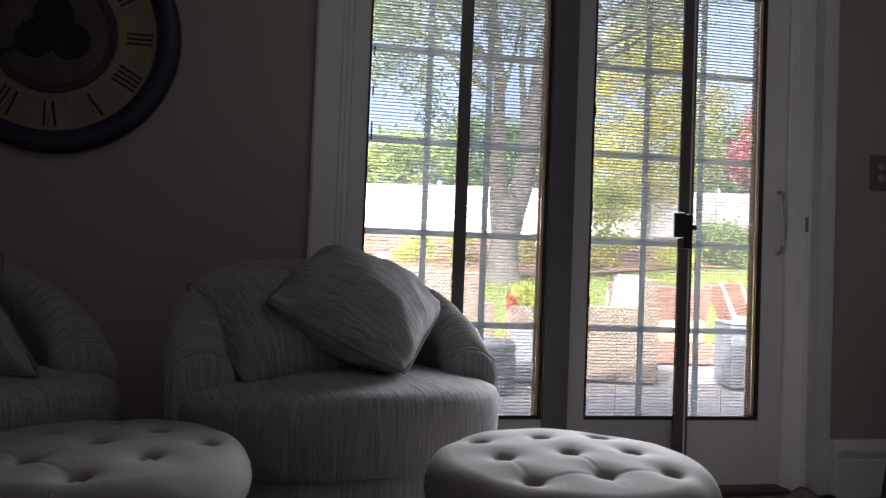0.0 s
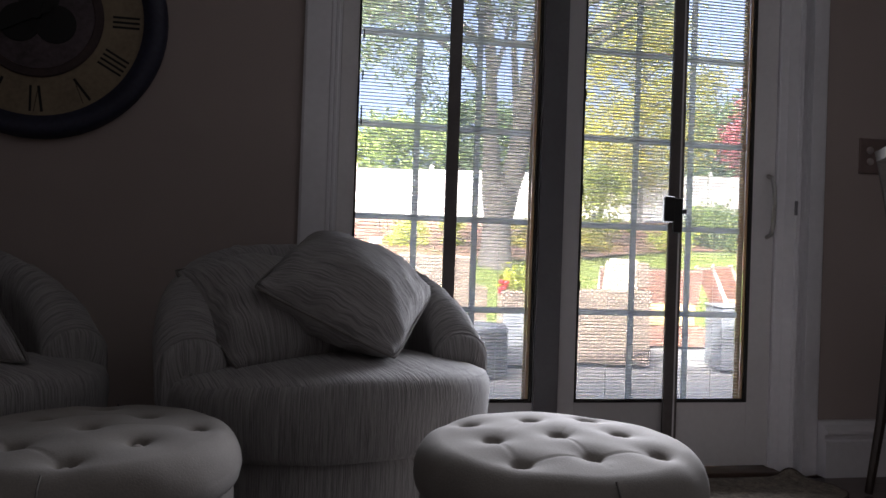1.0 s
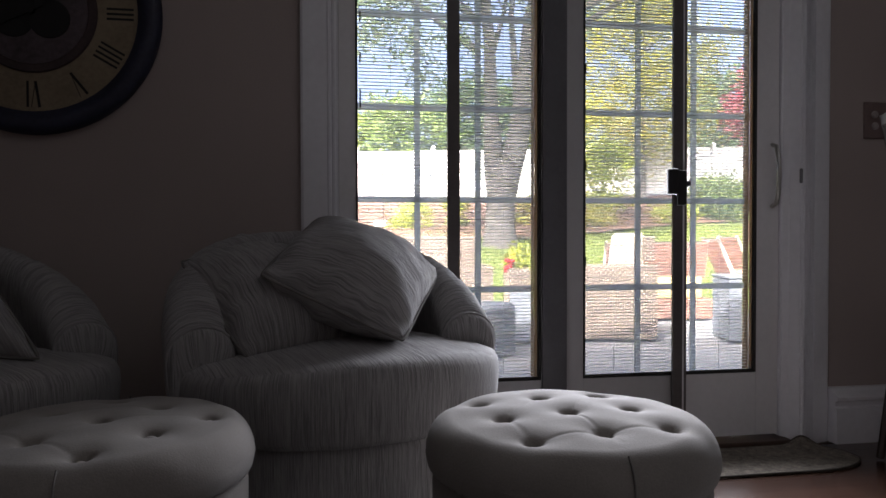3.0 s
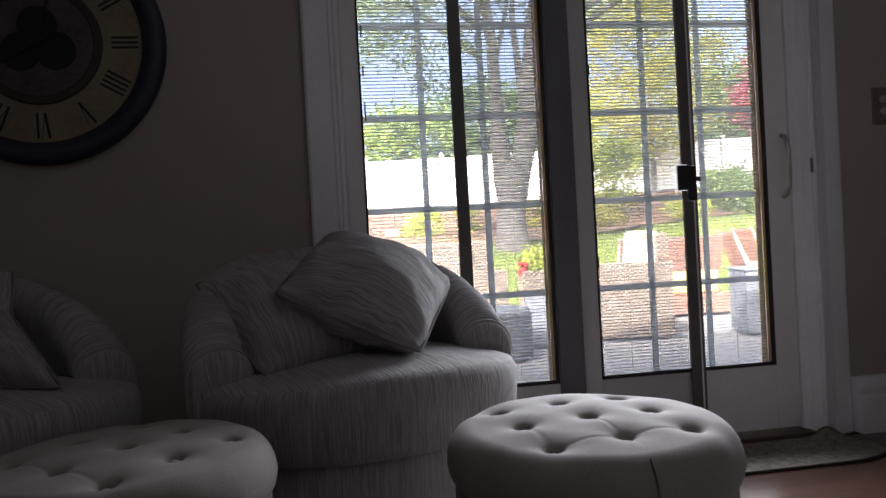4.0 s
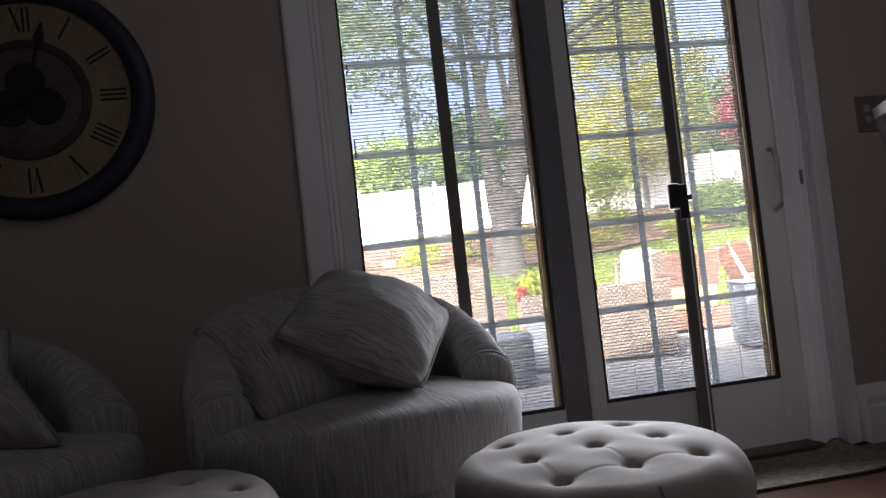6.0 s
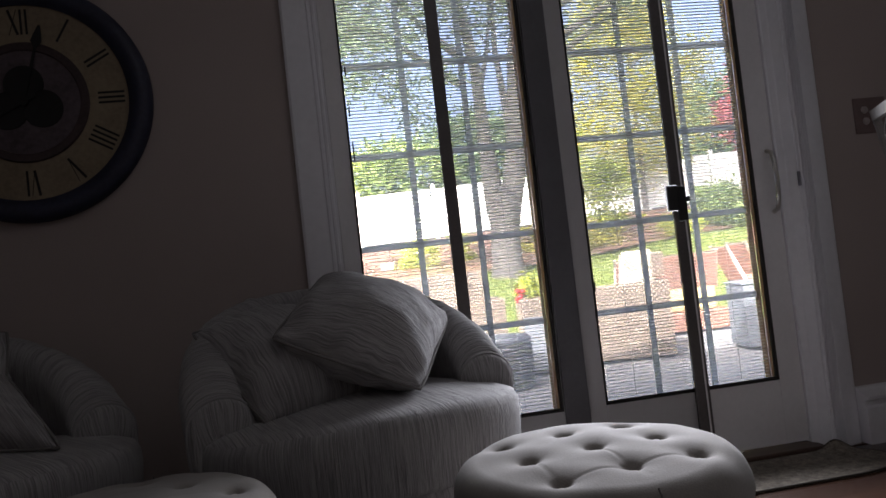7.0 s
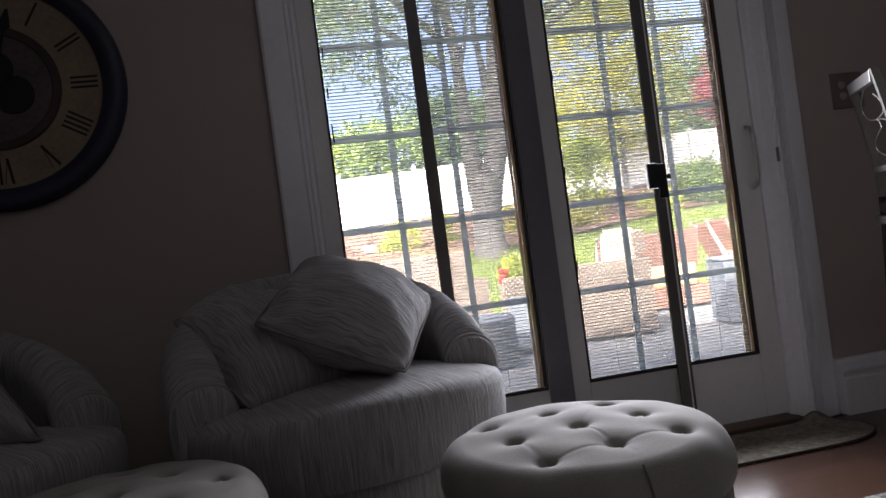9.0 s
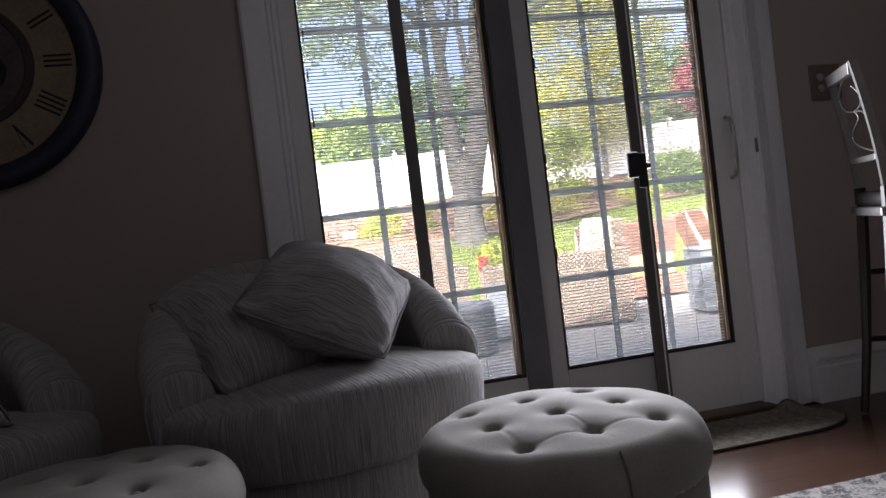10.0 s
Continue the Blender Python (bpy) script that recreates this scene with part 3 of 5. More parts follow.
def barrel_chair(at, label, group):
    ch = thing("barrel_chair", label, "armchair", at, group)
    # curved back and arms in one padded band, falling towards the arm ends
    bm = bmesh.new()
    N, END = 72, 94
    rings, us = [], []
    for i in range(N + 1):
        s = 2 * i / N - 1
        th = radians(END) * s
        a = abs(s) * END / 90
        h = 0.812 - 0.200 * a ** 2.5 - 0.014 * max(0.0, (abs(s) - 0.90) / 0.10) ** 2
        ro = 0.482 + 0.008 * math.cos(th)
        thick = 0.120 + 0.045 * min(1, a)
        ri = ro - thick
        mid = (ro + ri) / 2
        cap = 0.070 + 0.012 * min(1, a)
        prof = [(ro - 0.045, 0.05), (ro - 0.025, 0.25), (ro + 0.004, h - cap - 0.05)]
        for k in range(11):
            t = math.pi * k / 10
            prof.append((mid + thick / 2 * 1.08 * math.cos(t), h - cap + cap * math.sin(t) ** 0.85))
        prof += [(ri, h - cap - 0.05), (ri + 0.02, 0.42), (ri + 0.03, 0.30)]
        us.append(th * 0.45)
        rings.append([(-r * math.sin(th), r * math.cos(th), z) for r, z in prof])
    lens = [0.0]
    for p, q in zip(rings[N // 2], rings[N // 2][1:] + rings[N // 2][:1]):
        lens.append(lens[-1] + (Vector(q) - Vector(p)).length)
    wob = [0.006 * noise.noise(Vector((k * 0.8, 3.1, 0))) for k in range(len(rings))]
    rings = [[(x * (1 + w), y * (1 + w), z + w * 1.2 * (z > 0.4)) for x, y, z in ring] for ring, w in zip(rings, wob)]
    rings = [[(x * CS, y * CS, z) for x, y, z in ring] for ring in rings]
    ends = (rings[0], rings[-1])
    loft(bm, rings, uvs=lambda i, j: (us[min(i, N)], lens[j]))
    bmesh.ops.recalc_face_normals(bm, faces=bm.faces[:])
    part("backrest", bm, M_FABRIC, ch, smooth=True, angle=70)
    # padded front panels of the arms, edged with a welt
    for sg, ring in zip((-1, 1), ends):
        th = radians(END) * sg
        f = Vector((-math.cos(th) * sg, -math.sin(th) * sg, 0))
        ring = [Vector(p) for p in ring]
        c = sum(ring, Vector()) / len(ring)
        c.z = 0.42
        d, m = Vector((-math.sin(th), math.cos(th), 0)), len(ring)
        bm = bmesh.new()
        loft(bm, [[tuple(c + (p - c) * sc + f * off) for p in ring] for off, sc in ((-0.004, 0.99), (0.012, 0.985), (0.026, 0.93), (0.032, 0.80), (0.034, 0.5))], uvs=lambda i, j: ((ring[j % m] - c).dot(d) * (1 - 0.1 * i), ring[j % m].z * (1 - 0.04 * i)))
        bmesh.ops.recalc_face_normals(bm, faces=bm.faces[:])
        front = part("arm_front", bm, M_FABRIC, ch, smooth=True, angle=60)
        bm = bmesh.new()
        tube(bm, [p + f * 0.008 for p in ring[1:-1]], 0.0045, 8)
        part("welt", bm, M_FABRIC, front, smooth=True)

    def disc(name, prof, ry, shift):
        b2 = bmesh.new()
        K = 72
        lay = b2.loops.layers.uv.verify()
        rs = []
        for r, z in prof:
            r *= CS
            ring = []
            for k in range(K):
                a = 2 * math.pi * k / K
                y = r * math.sin(a)
                y = y * (ry if y < 0 else 0.86)
                ring.append((r * math.cos(a), y + shift, z - 0.034 * (r * math.cos(a) / 0.43) ** 2 * (z > 0.4) + (0.010 * max(0, 1 - (r / 0.4) ** 2)) * (z > 0.4) + 0.004 * noise.noise(Vector((r * 9, a * 3, z * 5)))))
            rs.append(ring)
        loft(b2, rs)
        bmesh.ops.recalc_face_normals(b2, faces=b2.faces[:])
        for f in b2.faces:
            flat = abs(f.normal.z) > 0.75
            for lp in f.loops:
                v = lp.vert.co
                ang = math.atan2(v.y, v.x)
                if ang > math.pi / 2:
                    ang -= 2 * math.pi
                lp[lay].uv = (v.x, v.y * 0.5) if flat else (ang * 0.45, v.z)
        return part(name, b2, M_FABRIC, ch, smooth=True, angle=60)
    disc("seat", [(0.30, 0.325), (0.440, 0.328), (0.458, 0.345), (0.466, 0.46), (0.463, 0.490), (0.451, 0.508), (0.41, 0.516), (0.28, 0.520), (0.12, 0.524), (0.01, 0.525)], 0.82, -0.01)
    disc("base", [(0.36, 0.02), (0.415, 0.022), (0.425, 0.05), (0.428, 0.31), (0.42, 0.326)], 0.84, 0.0)
    bm = bmesh.new()
    lathe(bm, [(0.30, 0.001), (0.31, 0.004), (0.31, 0.03)], 40)
    part("swivel_plinth", bm, M_STOOL, ch)
    return ch


chair = barrel_chair(pose(-0.785, -0.55, 0.0, 0, 0, 18), "grey ribbed chenille barrel swivel armchair beside the patio door", "barrel chairs")
chair2 = copy_thing(chair, pose(-1.735, -0.713, 0.0, 0, 0, 45))
tagged(chair2, "grey ribbed chenille barrel swivel armchair under the wall clock", "armchair", "barrel chairs")


def pillow(c, u, v, thick, label, cross=False):
    """A square cushion: centre, half axes u and v."""
    c, u, v = Vector(c), Vector(u) * 1.06, Vector(v) * 1.06
    nrm = u.cross(v).normalized()
    bm = bmesh.new()
    lay = bm.loops.layers.uv.verify()
    N = 30
    grid = {}
    for side in (1, -1):
        for i in range(N + 1):
            for j in range(N + 1):
                if side == -1 and (i in (0, N) or j in (0, N)):
                    grid[side, i, j] = grid[1, i, j]
                    continue
                a, b = 2 * i / N - 1, 2 * j / N - 1
                pa, pb = a * (1 - 0.035 * (1 - b * b) * abs(a) ** 3), b * (1 - 0.035 * (1 - a * a) * abs(b) ** 3)
                t = thick * ((1 - a * a) ** 0.58 * (1 - b * b) ** 0.58)
                rc = 1 - 0.055 * (a * a * b * b) ** 2
                edge = max(abs(a), abs(b))
                wr = 0.032 * edge * edge * noise.noise(Vector((a * 3.5 + side, b * 3.5, c.x * 7))) + 0.012 * noise.noise(Vector((a * 1.6, b * 1.6, c.x * 3 + side)))
                p = c + (u * pa + v * pb) * rc + nrm * (side * t + wr * (1 if t > 0.004 else 0.4))
                grid[side, i, j] = bm.verts.new(p)
    ul, vl = u.length, v.length
    for side in (1, -1):
        for i in range(N):
            for j in range(N):
                q = [(i, j), (i + 1, j), (i + 1, j + 1), (i, j + 1)]
                if side < 0:
                    q = q[::-1]
                f = bm.faces.new([grid[side, a, b] for a, b in q])
                for lp, (a, b) in zip(f.loops, q):
                    s, t = (2 * b / N - 1) * vl, (2 * a / N - 1) * ul
                    lp[lay].uv = (t + side * 3, s) if cross else (s + side * 3, t)
    th = thing("throw_pillow", label, "pillow", group="throw pillows")
    part("cover", bm, M_FABRIC, th, smooth=True)
    bm = bmesh.new()
    loop = [(i, 0) for i in range(N)] + [(N, j) for j in range(N)] + [(i, N) for i in range(N, 0, -1)] + [(0, j) for j in range(N, 0, -1)]
    pts = []
    for i, j in loop:
        a, b = 2 * i / N - 1, 2 * j / N - 1
        pa, pb = a * (1 - 0.035 * (1 - b * b) * abs(a) ** 3), b * (1 - 0.035 * (1 - a * a) * abs(b) ** 3)
        rc = 1.004 - 0.055 * (a * a * b * b) ** 2
        pts.append(c + u * (pa * rc) + v * (pb * rc))
    tube(bm, pts + pts[:2], 0.0035, 6)
    part("seam", bm, M_SEAM, th, "fabric edge seam", smooth=True)
    return th


def from_corners(tl, tr, br, bl, thick, label, cross=False):
    tl, tr, br, bl = (Vector(p) for p in (tl, tr, br, bl))
    pillow((tl + tr + br + bl) / 4, (tr + br - tl - bl) / 4, (tl + tr - bl - br) / 4, thick, label, cross)


from_corners((-0.845, -0.36, 0.835), (-0.518, -0.42, 0.690), (-0.645, -0.74, 0.535), (-0.989, -0.68, 0.710), 0.128, "grey ribbed square throw pillow leaning on another in the armchair")
from_corners((-1.213, -0.48, 0.735), (-0.90, -0.30, 0.735), (-0.72, -0.54, 0.525), (-1.01, -0.72, 0.500), 0.135, "grey ribbed throw pillow against the armchair back", True)
from_corners((-1.995, -0.508, 0.714), (-1.646, -0.571, 0.693), (-1.465, -0.762, 0.528), (-1.815, -0.699, 0.55), 0.100, "grey ribbed throw pillow in the armchair under the clock", True)
from_corners((-1.964, -0.465, 0.788), (-1.646, -0.529, 0.788), (-1.624, -0.656, 0.534), (-1.942, -0.593, 0.534), 0.075, "grey ribbed throw pillow behind another in the armchair", True)


def ottoman(cx, cy, turn, label):
    ot = thing("tufted_ottoman", label, "ottoman", pose(cx, cy, 0.0), "tufted ottomans")
    R, T = 0.262, 0.481
    buts = []
    for i in (-1, 0, 1):
        for j in (-1, 0, 1):
            p = Vector((i * 0.128, j * 0.128, 0))
            p.rotate(Euler((0, 0, radians(turn))))
            buts.append((p.x, p.y))
    creases = []
    for i, j, dep in ((0, 1, 0.0022), (0, 3, 0.0022), (3, 4, 0.0016), (3, 6, 0.0024), (1, 5, 0.0012), (4, 8, 0.0007)):
        creases.append((Vector(buts[i]), Vector(buts[j]), dep))
    creases.append((Vector(buts[3]), Vector(buts[3]) * 1.45, 0.0016))
    bm = bmesh.new()
    K = 168
    prof = [(0.002 + R * 0.80 * (k / 52), None) for k in range(53)]
    rings = []

    def top(x, y):
        r = math.hypot(x, y)
        z = T - 0.018 * (r / R) ** 2
        for bx, by in buts:
            d2 = (x - bx) ** 2 + (y - by) ** 2
            z -= 0.024 * math.exp(-d2 / 0.00014) + 0.009 * math.exp(-d2 / 0.0011)
        q = Vector((x, y))
        for a, b, dep in creases:
            ab = b - a
            t = min(1, max(0, (q - a).dot(ab) / ab.length_squared))
            d = (q - a - ab * t).length
            z -= dep * math.exp(-(d / 0.0036) ** 2)
        return z + 0.0022 * noise.noise(Vector((x * 14, y * 14, cx)))
    for r, _ in prof:
        rings.append([(r * math.cos(2 * math.pi * k / K), r * math.sin(2 * math.pi * k / K), top(r * math.cos(2 * math.pi * k / K), r * math.sin(2 * math.pi * k / K))) for k in range(K)])
    r0 = prof[-1][0]
    for k2 in range(1, 13):
        t = math.pi * 0.5 * k2 / 12
        ring = []
        for k in range(K):
            a = 2 * math.pi * k / K
            z1 = top(r0 * math.cos(a), r0 * math.sin(a))
            rr = r0 + (R - r0) * math.sin(t)
            pk = 0.0015 * noise.noise(Vector((math.cos(a) * 5, math.sin(a) * 5, k2 * 0.2)))
            ring.append(((rr + pk) * math.cos(a), (rr + pk) * math.sin(a), z1 - 0.060 * (1 - math.cos(t))))
        rings.append(ring)
    for dr, z in ((0.0005, 0.405), (-0.003, 0.388), (-0.009, 0.378), (-0.03, 0.374)):
        rings.append([((R + dr) * math.cos(2 * math.pi * k / K), (R + dr) * math.sin(2 * math.pi * k / K), z + 0.002 * math.sin(3 * k)) for k in range(K)])
    loft(bm, rings[::-1])
    bmesh.ops.recalc_face_normals(bm, faces=bm.faces[:])
    lid = part("lid", bm, M_LINEN, ot, "tufted beige linen lid", smooth=True)
    for bx, by in buts:
        bm = bmesh.new()
        ball(bm, (bx, by, top(bx, by) + 0.016), 0.0112, 0.6, 12)
        part("button", bm, M_BUTTON, lid, smooth=True)
    for a in (-88, 92):
        bm = bmesh.new()
        a = radians(a)
        tube(bm, [(r * math.cos(a), r * math.sin(a), z) for r, z in ((R - 0.006, 0.381), (R - 0.001, 0.392), (R + 0.0008, 0.405), (0.2612, 0.43), (0.2526, 0.45), (0.2394, 0.465))], 0.0018, 6)
        part("seam", bm, M_SEAM, lid, "stitched lid seam")
    bm = bmesh.new()
    lathe(bm, [(0.235, 0.012), (0.247, 0.014), (0.250, 0.03), (0.250, 0.355), (0.246, 0.373)], 72)
    part("body", bm, M_LINEN, ot, smooth=True, angle=50)
    return ot


ottoman(-0.400, -1.235, 7, "round tufted beige linen storage ottoman on the rug")
ottoman(-1.228, -1.150, -38, "round tufted beige linen storage ottoman before the armchairs")


# ---- floor coverings ----
def rounded(x0, x1, y0, y1, rad, n=10):
    pts = []
    for cx, cy, a0 in ((x1 - rad, y1 - rad, 0), (x0 + rad, y1 - rad, 90), (x0 + rad, y0 + rad, 180), (x1 - rad, y0 + rad, 270)):
        pts += [(cx + rad * math.cos(radians(a0 + 90 * k / n)), cy + rad * math.sin(radians(a0 + 90 * k / n))) for k in range(n + 1)]
    return pts


dm = thing("door_mat", "tan woven door mat with rounded corners and dark edge", "door mat")


def mat_half(x):
    t = max(0.0, (x - 0.80) / 0.245, (-0.10 - x) / 0.245)
    return 0.1415 * math.sqrt(max(0.0004, 1 - t * t))


def mat_point(x, s, lift=0.0):
    """s runs from -1 at the front edge to 1 at the edge by the door; the far corner curls up against the casing."""
    curl = 0.038 * math.exp(-((x - 0.925) / 0.042) ** 2) * max(0.0, s) ** 3
    return (x, -0.2025 + mat_half(x) * s, 0.009 + curl + lift)


cols = [-0.345 + 0.02 * k for k in range(23)] + [0.115 + 0.05 * k for k in range(13)] + [0.735 + 0.0116 * k for k in range(28)]
cols = [c for c in cols if c <= 1.0449]
bm = bmesh.new()
loft(bm, [[mat_point(x, -1 + 2 * j / 12) for j in range(13)] + [(*mat_point(x, s)[:2], 0.0006) for s in (1, -1)] for x in cols])
bmesh.ops.recalc_face_normals(bm, faces=bm.faces[:])
part("mat_surface", bm, M_MAT, dm, smooth=True, angle=40)
bm = bmesh.new()
o3 = [mat_point(x, -1, -0.003) for x in cols] + [mat_point(x, 1, -0.003) for x in cols[::-1]]
tube(bm, o3 + o3[:2], 0.004, 8)
part("binding", bm, M_MATEDGE, dm, "dark bound edge", smooth=True)

rug = thing("area_rug", "speckled grey and white woven area rug", "rug")
bm = bmesh.new()
o = rounded(-2.6, 1.7, -3.9, -0.760, 0.02, 3)
loft(bm, [[(x, y, z) for x, y in o] for z in (0.0005, 0.010)])
part("rug_surface", bm, M_RUG, rug)


# ---- counter stool ----
def stool():
    st = thing("counter_stool", "dark counter stool with pewter scrollwork back standing beside the wall", "stool", pose(1.084, -0.425, 0.008, 0, 0, -28))
    # local +x is forward, y runs away along the back
    for sy in (-1, 1):
        y = 0.15 * sy
        bm = bmesh.new()
        pts = [(-0.06, y, 0.0), (-0.03, y, 0.25), (-0.012, y, 0.50), (0.0, y, 0.72), (0.0, y, 0.80)]
        tube(bm, pts, [0.014, 0.016, 0.019, 0.02, 0.019], 8)
        part("back_leg", bm, M_STOOL, st, smooth=True, angle=40)
        bm = bmesh.new()
        tube(bm, [(0.40, y, 0.0), (0.385, y, 0.70)], [0.014, 0.019], 8)
        part("front_leg", bm, M_STOOL, st, smooth=True, angle=40)
        bm = bmesh.new()
        rg = []
        for k in range(9):
            t = k / 8
            x = -0.06 * t ** 1.6
            z = 0.76 + 0.445 * t
            w = 0.011
            rg.append([(x - 0.012, y - w, z), (x + 0.012, y - w, z), (x + 0.012, y + w, z), (x - 0.012, y + w, z)])
        loft(bm, rg)
        bmesh.ops.recalc_face_normals(bm, faces=bm.faces[:])
        part("back_post", bm, M_STOOLMETAL, st, "pewter back post")
        for z in (0.26, 0.50):
            bm = bmesh.new()
            tube(bm, [(-0.035 if z < 0.4 else -0.01, y, z), (0.39, y, z)], 0.010, 8)
            part("stretcher", bm, M_STOOL, st, smooth=True)
    part("top_rail", boxes((-0.072, -0.048, -0.139, 0.139, 1.165, 1.205), bev=0.003), M_STOOLMETAL, st, "pewter top rail")
    part("lower_rail", boxes((-0.022, 0.0, -0.139, 0.139, 0.885, 0.905), bev=0.003), M_STOOLMETAL, st, "pewter lower rail")
    part("seat_frame", boxes((-0.03, 0.42, -0.175, 0.175, 0.705, 0.735), bev=0.006), M_STOOLMETAL, st, "metal seat frame")
    bm = boxes((-0.02, 0.41, -0.165, 0.165, 0.736, 0.785), bev=0.018)
    part("seat_pad", bm, M_SEATPAD, st, "black padded seat", smooth=True)

    def back_x(z):
        return -0.06 * max(0.0, (z - 0.76) / 0.445) ** 1.6
    # two mirrored scrolls, each an outer sweep with an inner tendril: (across, height)
    for knots in (((0.95, 1.185), (0.45, 1.165), (0.12, 1.125), (0.10, 1.09), (0.25, 1.065), (0.53, 1.055), (0.62, 1.03), (0.40, 1.01), (0.20, 0.985), (0.22, 0.955), (0.55, 0.93), (0.95, 0.912)),
                  ((0.72, 1.135), (0.85, 1.115), (0.92, 1.09), (0.82, 1.068), (0.55, 1.056)),
                  ((0.55, 1.054), (0.80, 1.048), (0.95, 1.025), (0.97, 0.995), (0.93, 0.97))):
        bm = bmesh.new()
        pts = [Vector((back_x(z), 0.136 - 0.272 * u, z)) for u, z in knots]
        fine = []
        for k in range(len(pts) - 1):
            p0, p1, p2, p3 = pts[max(k - 1, 0)], pts[k], pts[k + 1], pts[min(k + 2, len(pts) - 1)]
            for q in range(5):
                t = q / 5
                fine.append(0.5 * ((2 * p1) + (p2 - p0) * t + (2 * p0 - 5 * p1 + 4 * p2 - p3) * t * t + (3 * p1 - p0 - 3 * p2 + p3) * t ** 3))
        tube(bm, fine + [pts[-1]], 0.0032, 6)
        part("scroll", bm, M_STOOLMETAL, st, "pewter wire scroll", smooth=True)
    for sy in (-1, 1):
        bm = bmesh.new()
        tube(bm, [(0.40, 0.15 * sy, 0.22), (0.40, 0, 0.22)], 0.010, 8)
        part("foot_rail", bm, M_STOOL, st, smooth=True)
    return st


stool()


# ---- outdoors ----
def ground_z(x, y):
    if y < 5.2:
        z = -0.22
    elif y < 9.5:
        z = -0.22 + 0.80 * ((y - 5.2) / 4.3)
    elif y < 20:
        z = 0.58 + 1.17 * ((y - 9.5) / 10.5)
    else:
        z = 1.75
    z += 0.030 * max(-6, min(16, x)) * min(1, max(0, (y - 6) / 14))
    return z


xs = [-400, -120, -50, -25, -14] + [-9 + 0.75 * k for k in range(45)] + [28, 36, 60, 130, 400]
ys = [-60, -20, -8, 0.3, 2, 4, 5.2] + [5.6 + 0.4 * k for k in range(40)] + [22.5, 26, 34, 50, 90, 200, 600]
bm = bmesh.new()
gv = [[bm.verts.new((x, y, ground_z(x, y) + (0.03 * noise.noise(Vector((x * 0.6, y * 0.6, 0))) if y > 5.5 else 0))) for x in xs] for y in ys]
for j in range(len(ys) - 1):
    for i in range(len(xs) - 1):
        bm.faces.new((gv[j][i], gv[j][i + 1], gv[j + 1][i + 1], gv[j + 1][i]))
tagged(part("ground", bm, M_GRASSBED, smooth=True), "green lawn rising gently to the fence", "lawn", kind="structure")
tagged(part("patio", boxes((-7, 9, 0.17, 5.35, -0.30, -0.15), bev=0.01), M_PATIO), "pale grey concrete patio", "patio", kind="structure")

bm = bmesh.new()
mx = [-9 + 0.5 * k for k in range(56)]
my = [10.35 + 0.5 * k for k in range(20)]
mv = [[bm.verts.new((x, y + max(0, min(2.2, 0.5 * (x - 3.2))) * (1 - j / 19) + (0.5 * noise.noise(Vector((x * 0.5, 0, 5))) if j == 0 else 0), ground_z(x, y + max(0, min(2.2, 0.5 * (x - 3.2))) * (1 - j / 19)) + 0.045 + 0.04 * noise.noise(Vector((x, y, 2))))) for x in mx] for j, y in enumerate(my)]
for j in range(len(my) - 1):
    for i in range(len(mx) - 1):
        bm.faces.new((mv[j][i], mv[j][i + 1], mv[j + 1][i + 1], mv[j + 1][i]))
tagged(part("mulch_bed", bm, M_MULCH, smooth=True), "red bark mulch planting bed before the fence", "mulch bed", kind="structure")


def scatter(name, count, place, make, material):
    """Joined small faces: place() gives a point, make(p) the corners of one face."""
    vs, fs = [], []
    for _ in range(count):
        q = make(place())
        fs.append(tuple(range(len(vs), len(vs) + len(q))))
        vs += q
    me = bpy.data.meshes.new(name)
    me.from_pydata([tuple(v) for v in vs], [], fs)
    me.materials.append(material)
    return new(name, me)


R3 = random.Random(7)


def blade(p):
    a = R3.uniform(0, 6.28)
    w, h = R3.uniform(0.006, 0.012), R3.uniform(0.05, 0.11)
    d = Vector((math.cos(a), math.sin(a), 0))
    lean = Vector((R3.uniform(-1, 1), R3.uniform(-1, 1), 0)) * 0.04
    return [p - d * w, p + d * w, p + lean + Vector((0, 0, h))]


def lawn_place():
    x, y = R3.uniform(-1.0, 9.0), R3.uniform(5.4, 12.0)
    return Vector((x, y, ground_z(x, y) - 0.02))


tagged(scatter("grass", 36000, lawn_place, blade, M_BLADE), "short green lawn grass", "grass", kind="stuff")


def chip(p):
    e = Euler((R3.uniform(-0.6, 0.6), R3.uniform(-0.6, 0.6), R3.uniform(0, 6.28)))
    a, b = Vector((R3.uniform(0.015, 0.04), 0, 0)), Vector((0, R3.uniform(0.006, 0.014), 0))
    a.rotate(e), b.rotate(e)
    return [p - a - b, p + a - b, p + a + b, p - a + b]


def bed_place():
    x = R3.uniform(-3, 15.0)
    y = R3.uniform(10.7 + max(0, min(2.2, 0.5 * (x - 3.2))), 19.5)
    return Vector((x, y, ground_z(x, y) + 0.075))


tagged(scatter("bark_chips", 9000, bed_place, chip, M_CHIP), "loose red bark chips on the bed", "bark mulch", kind="stuff")

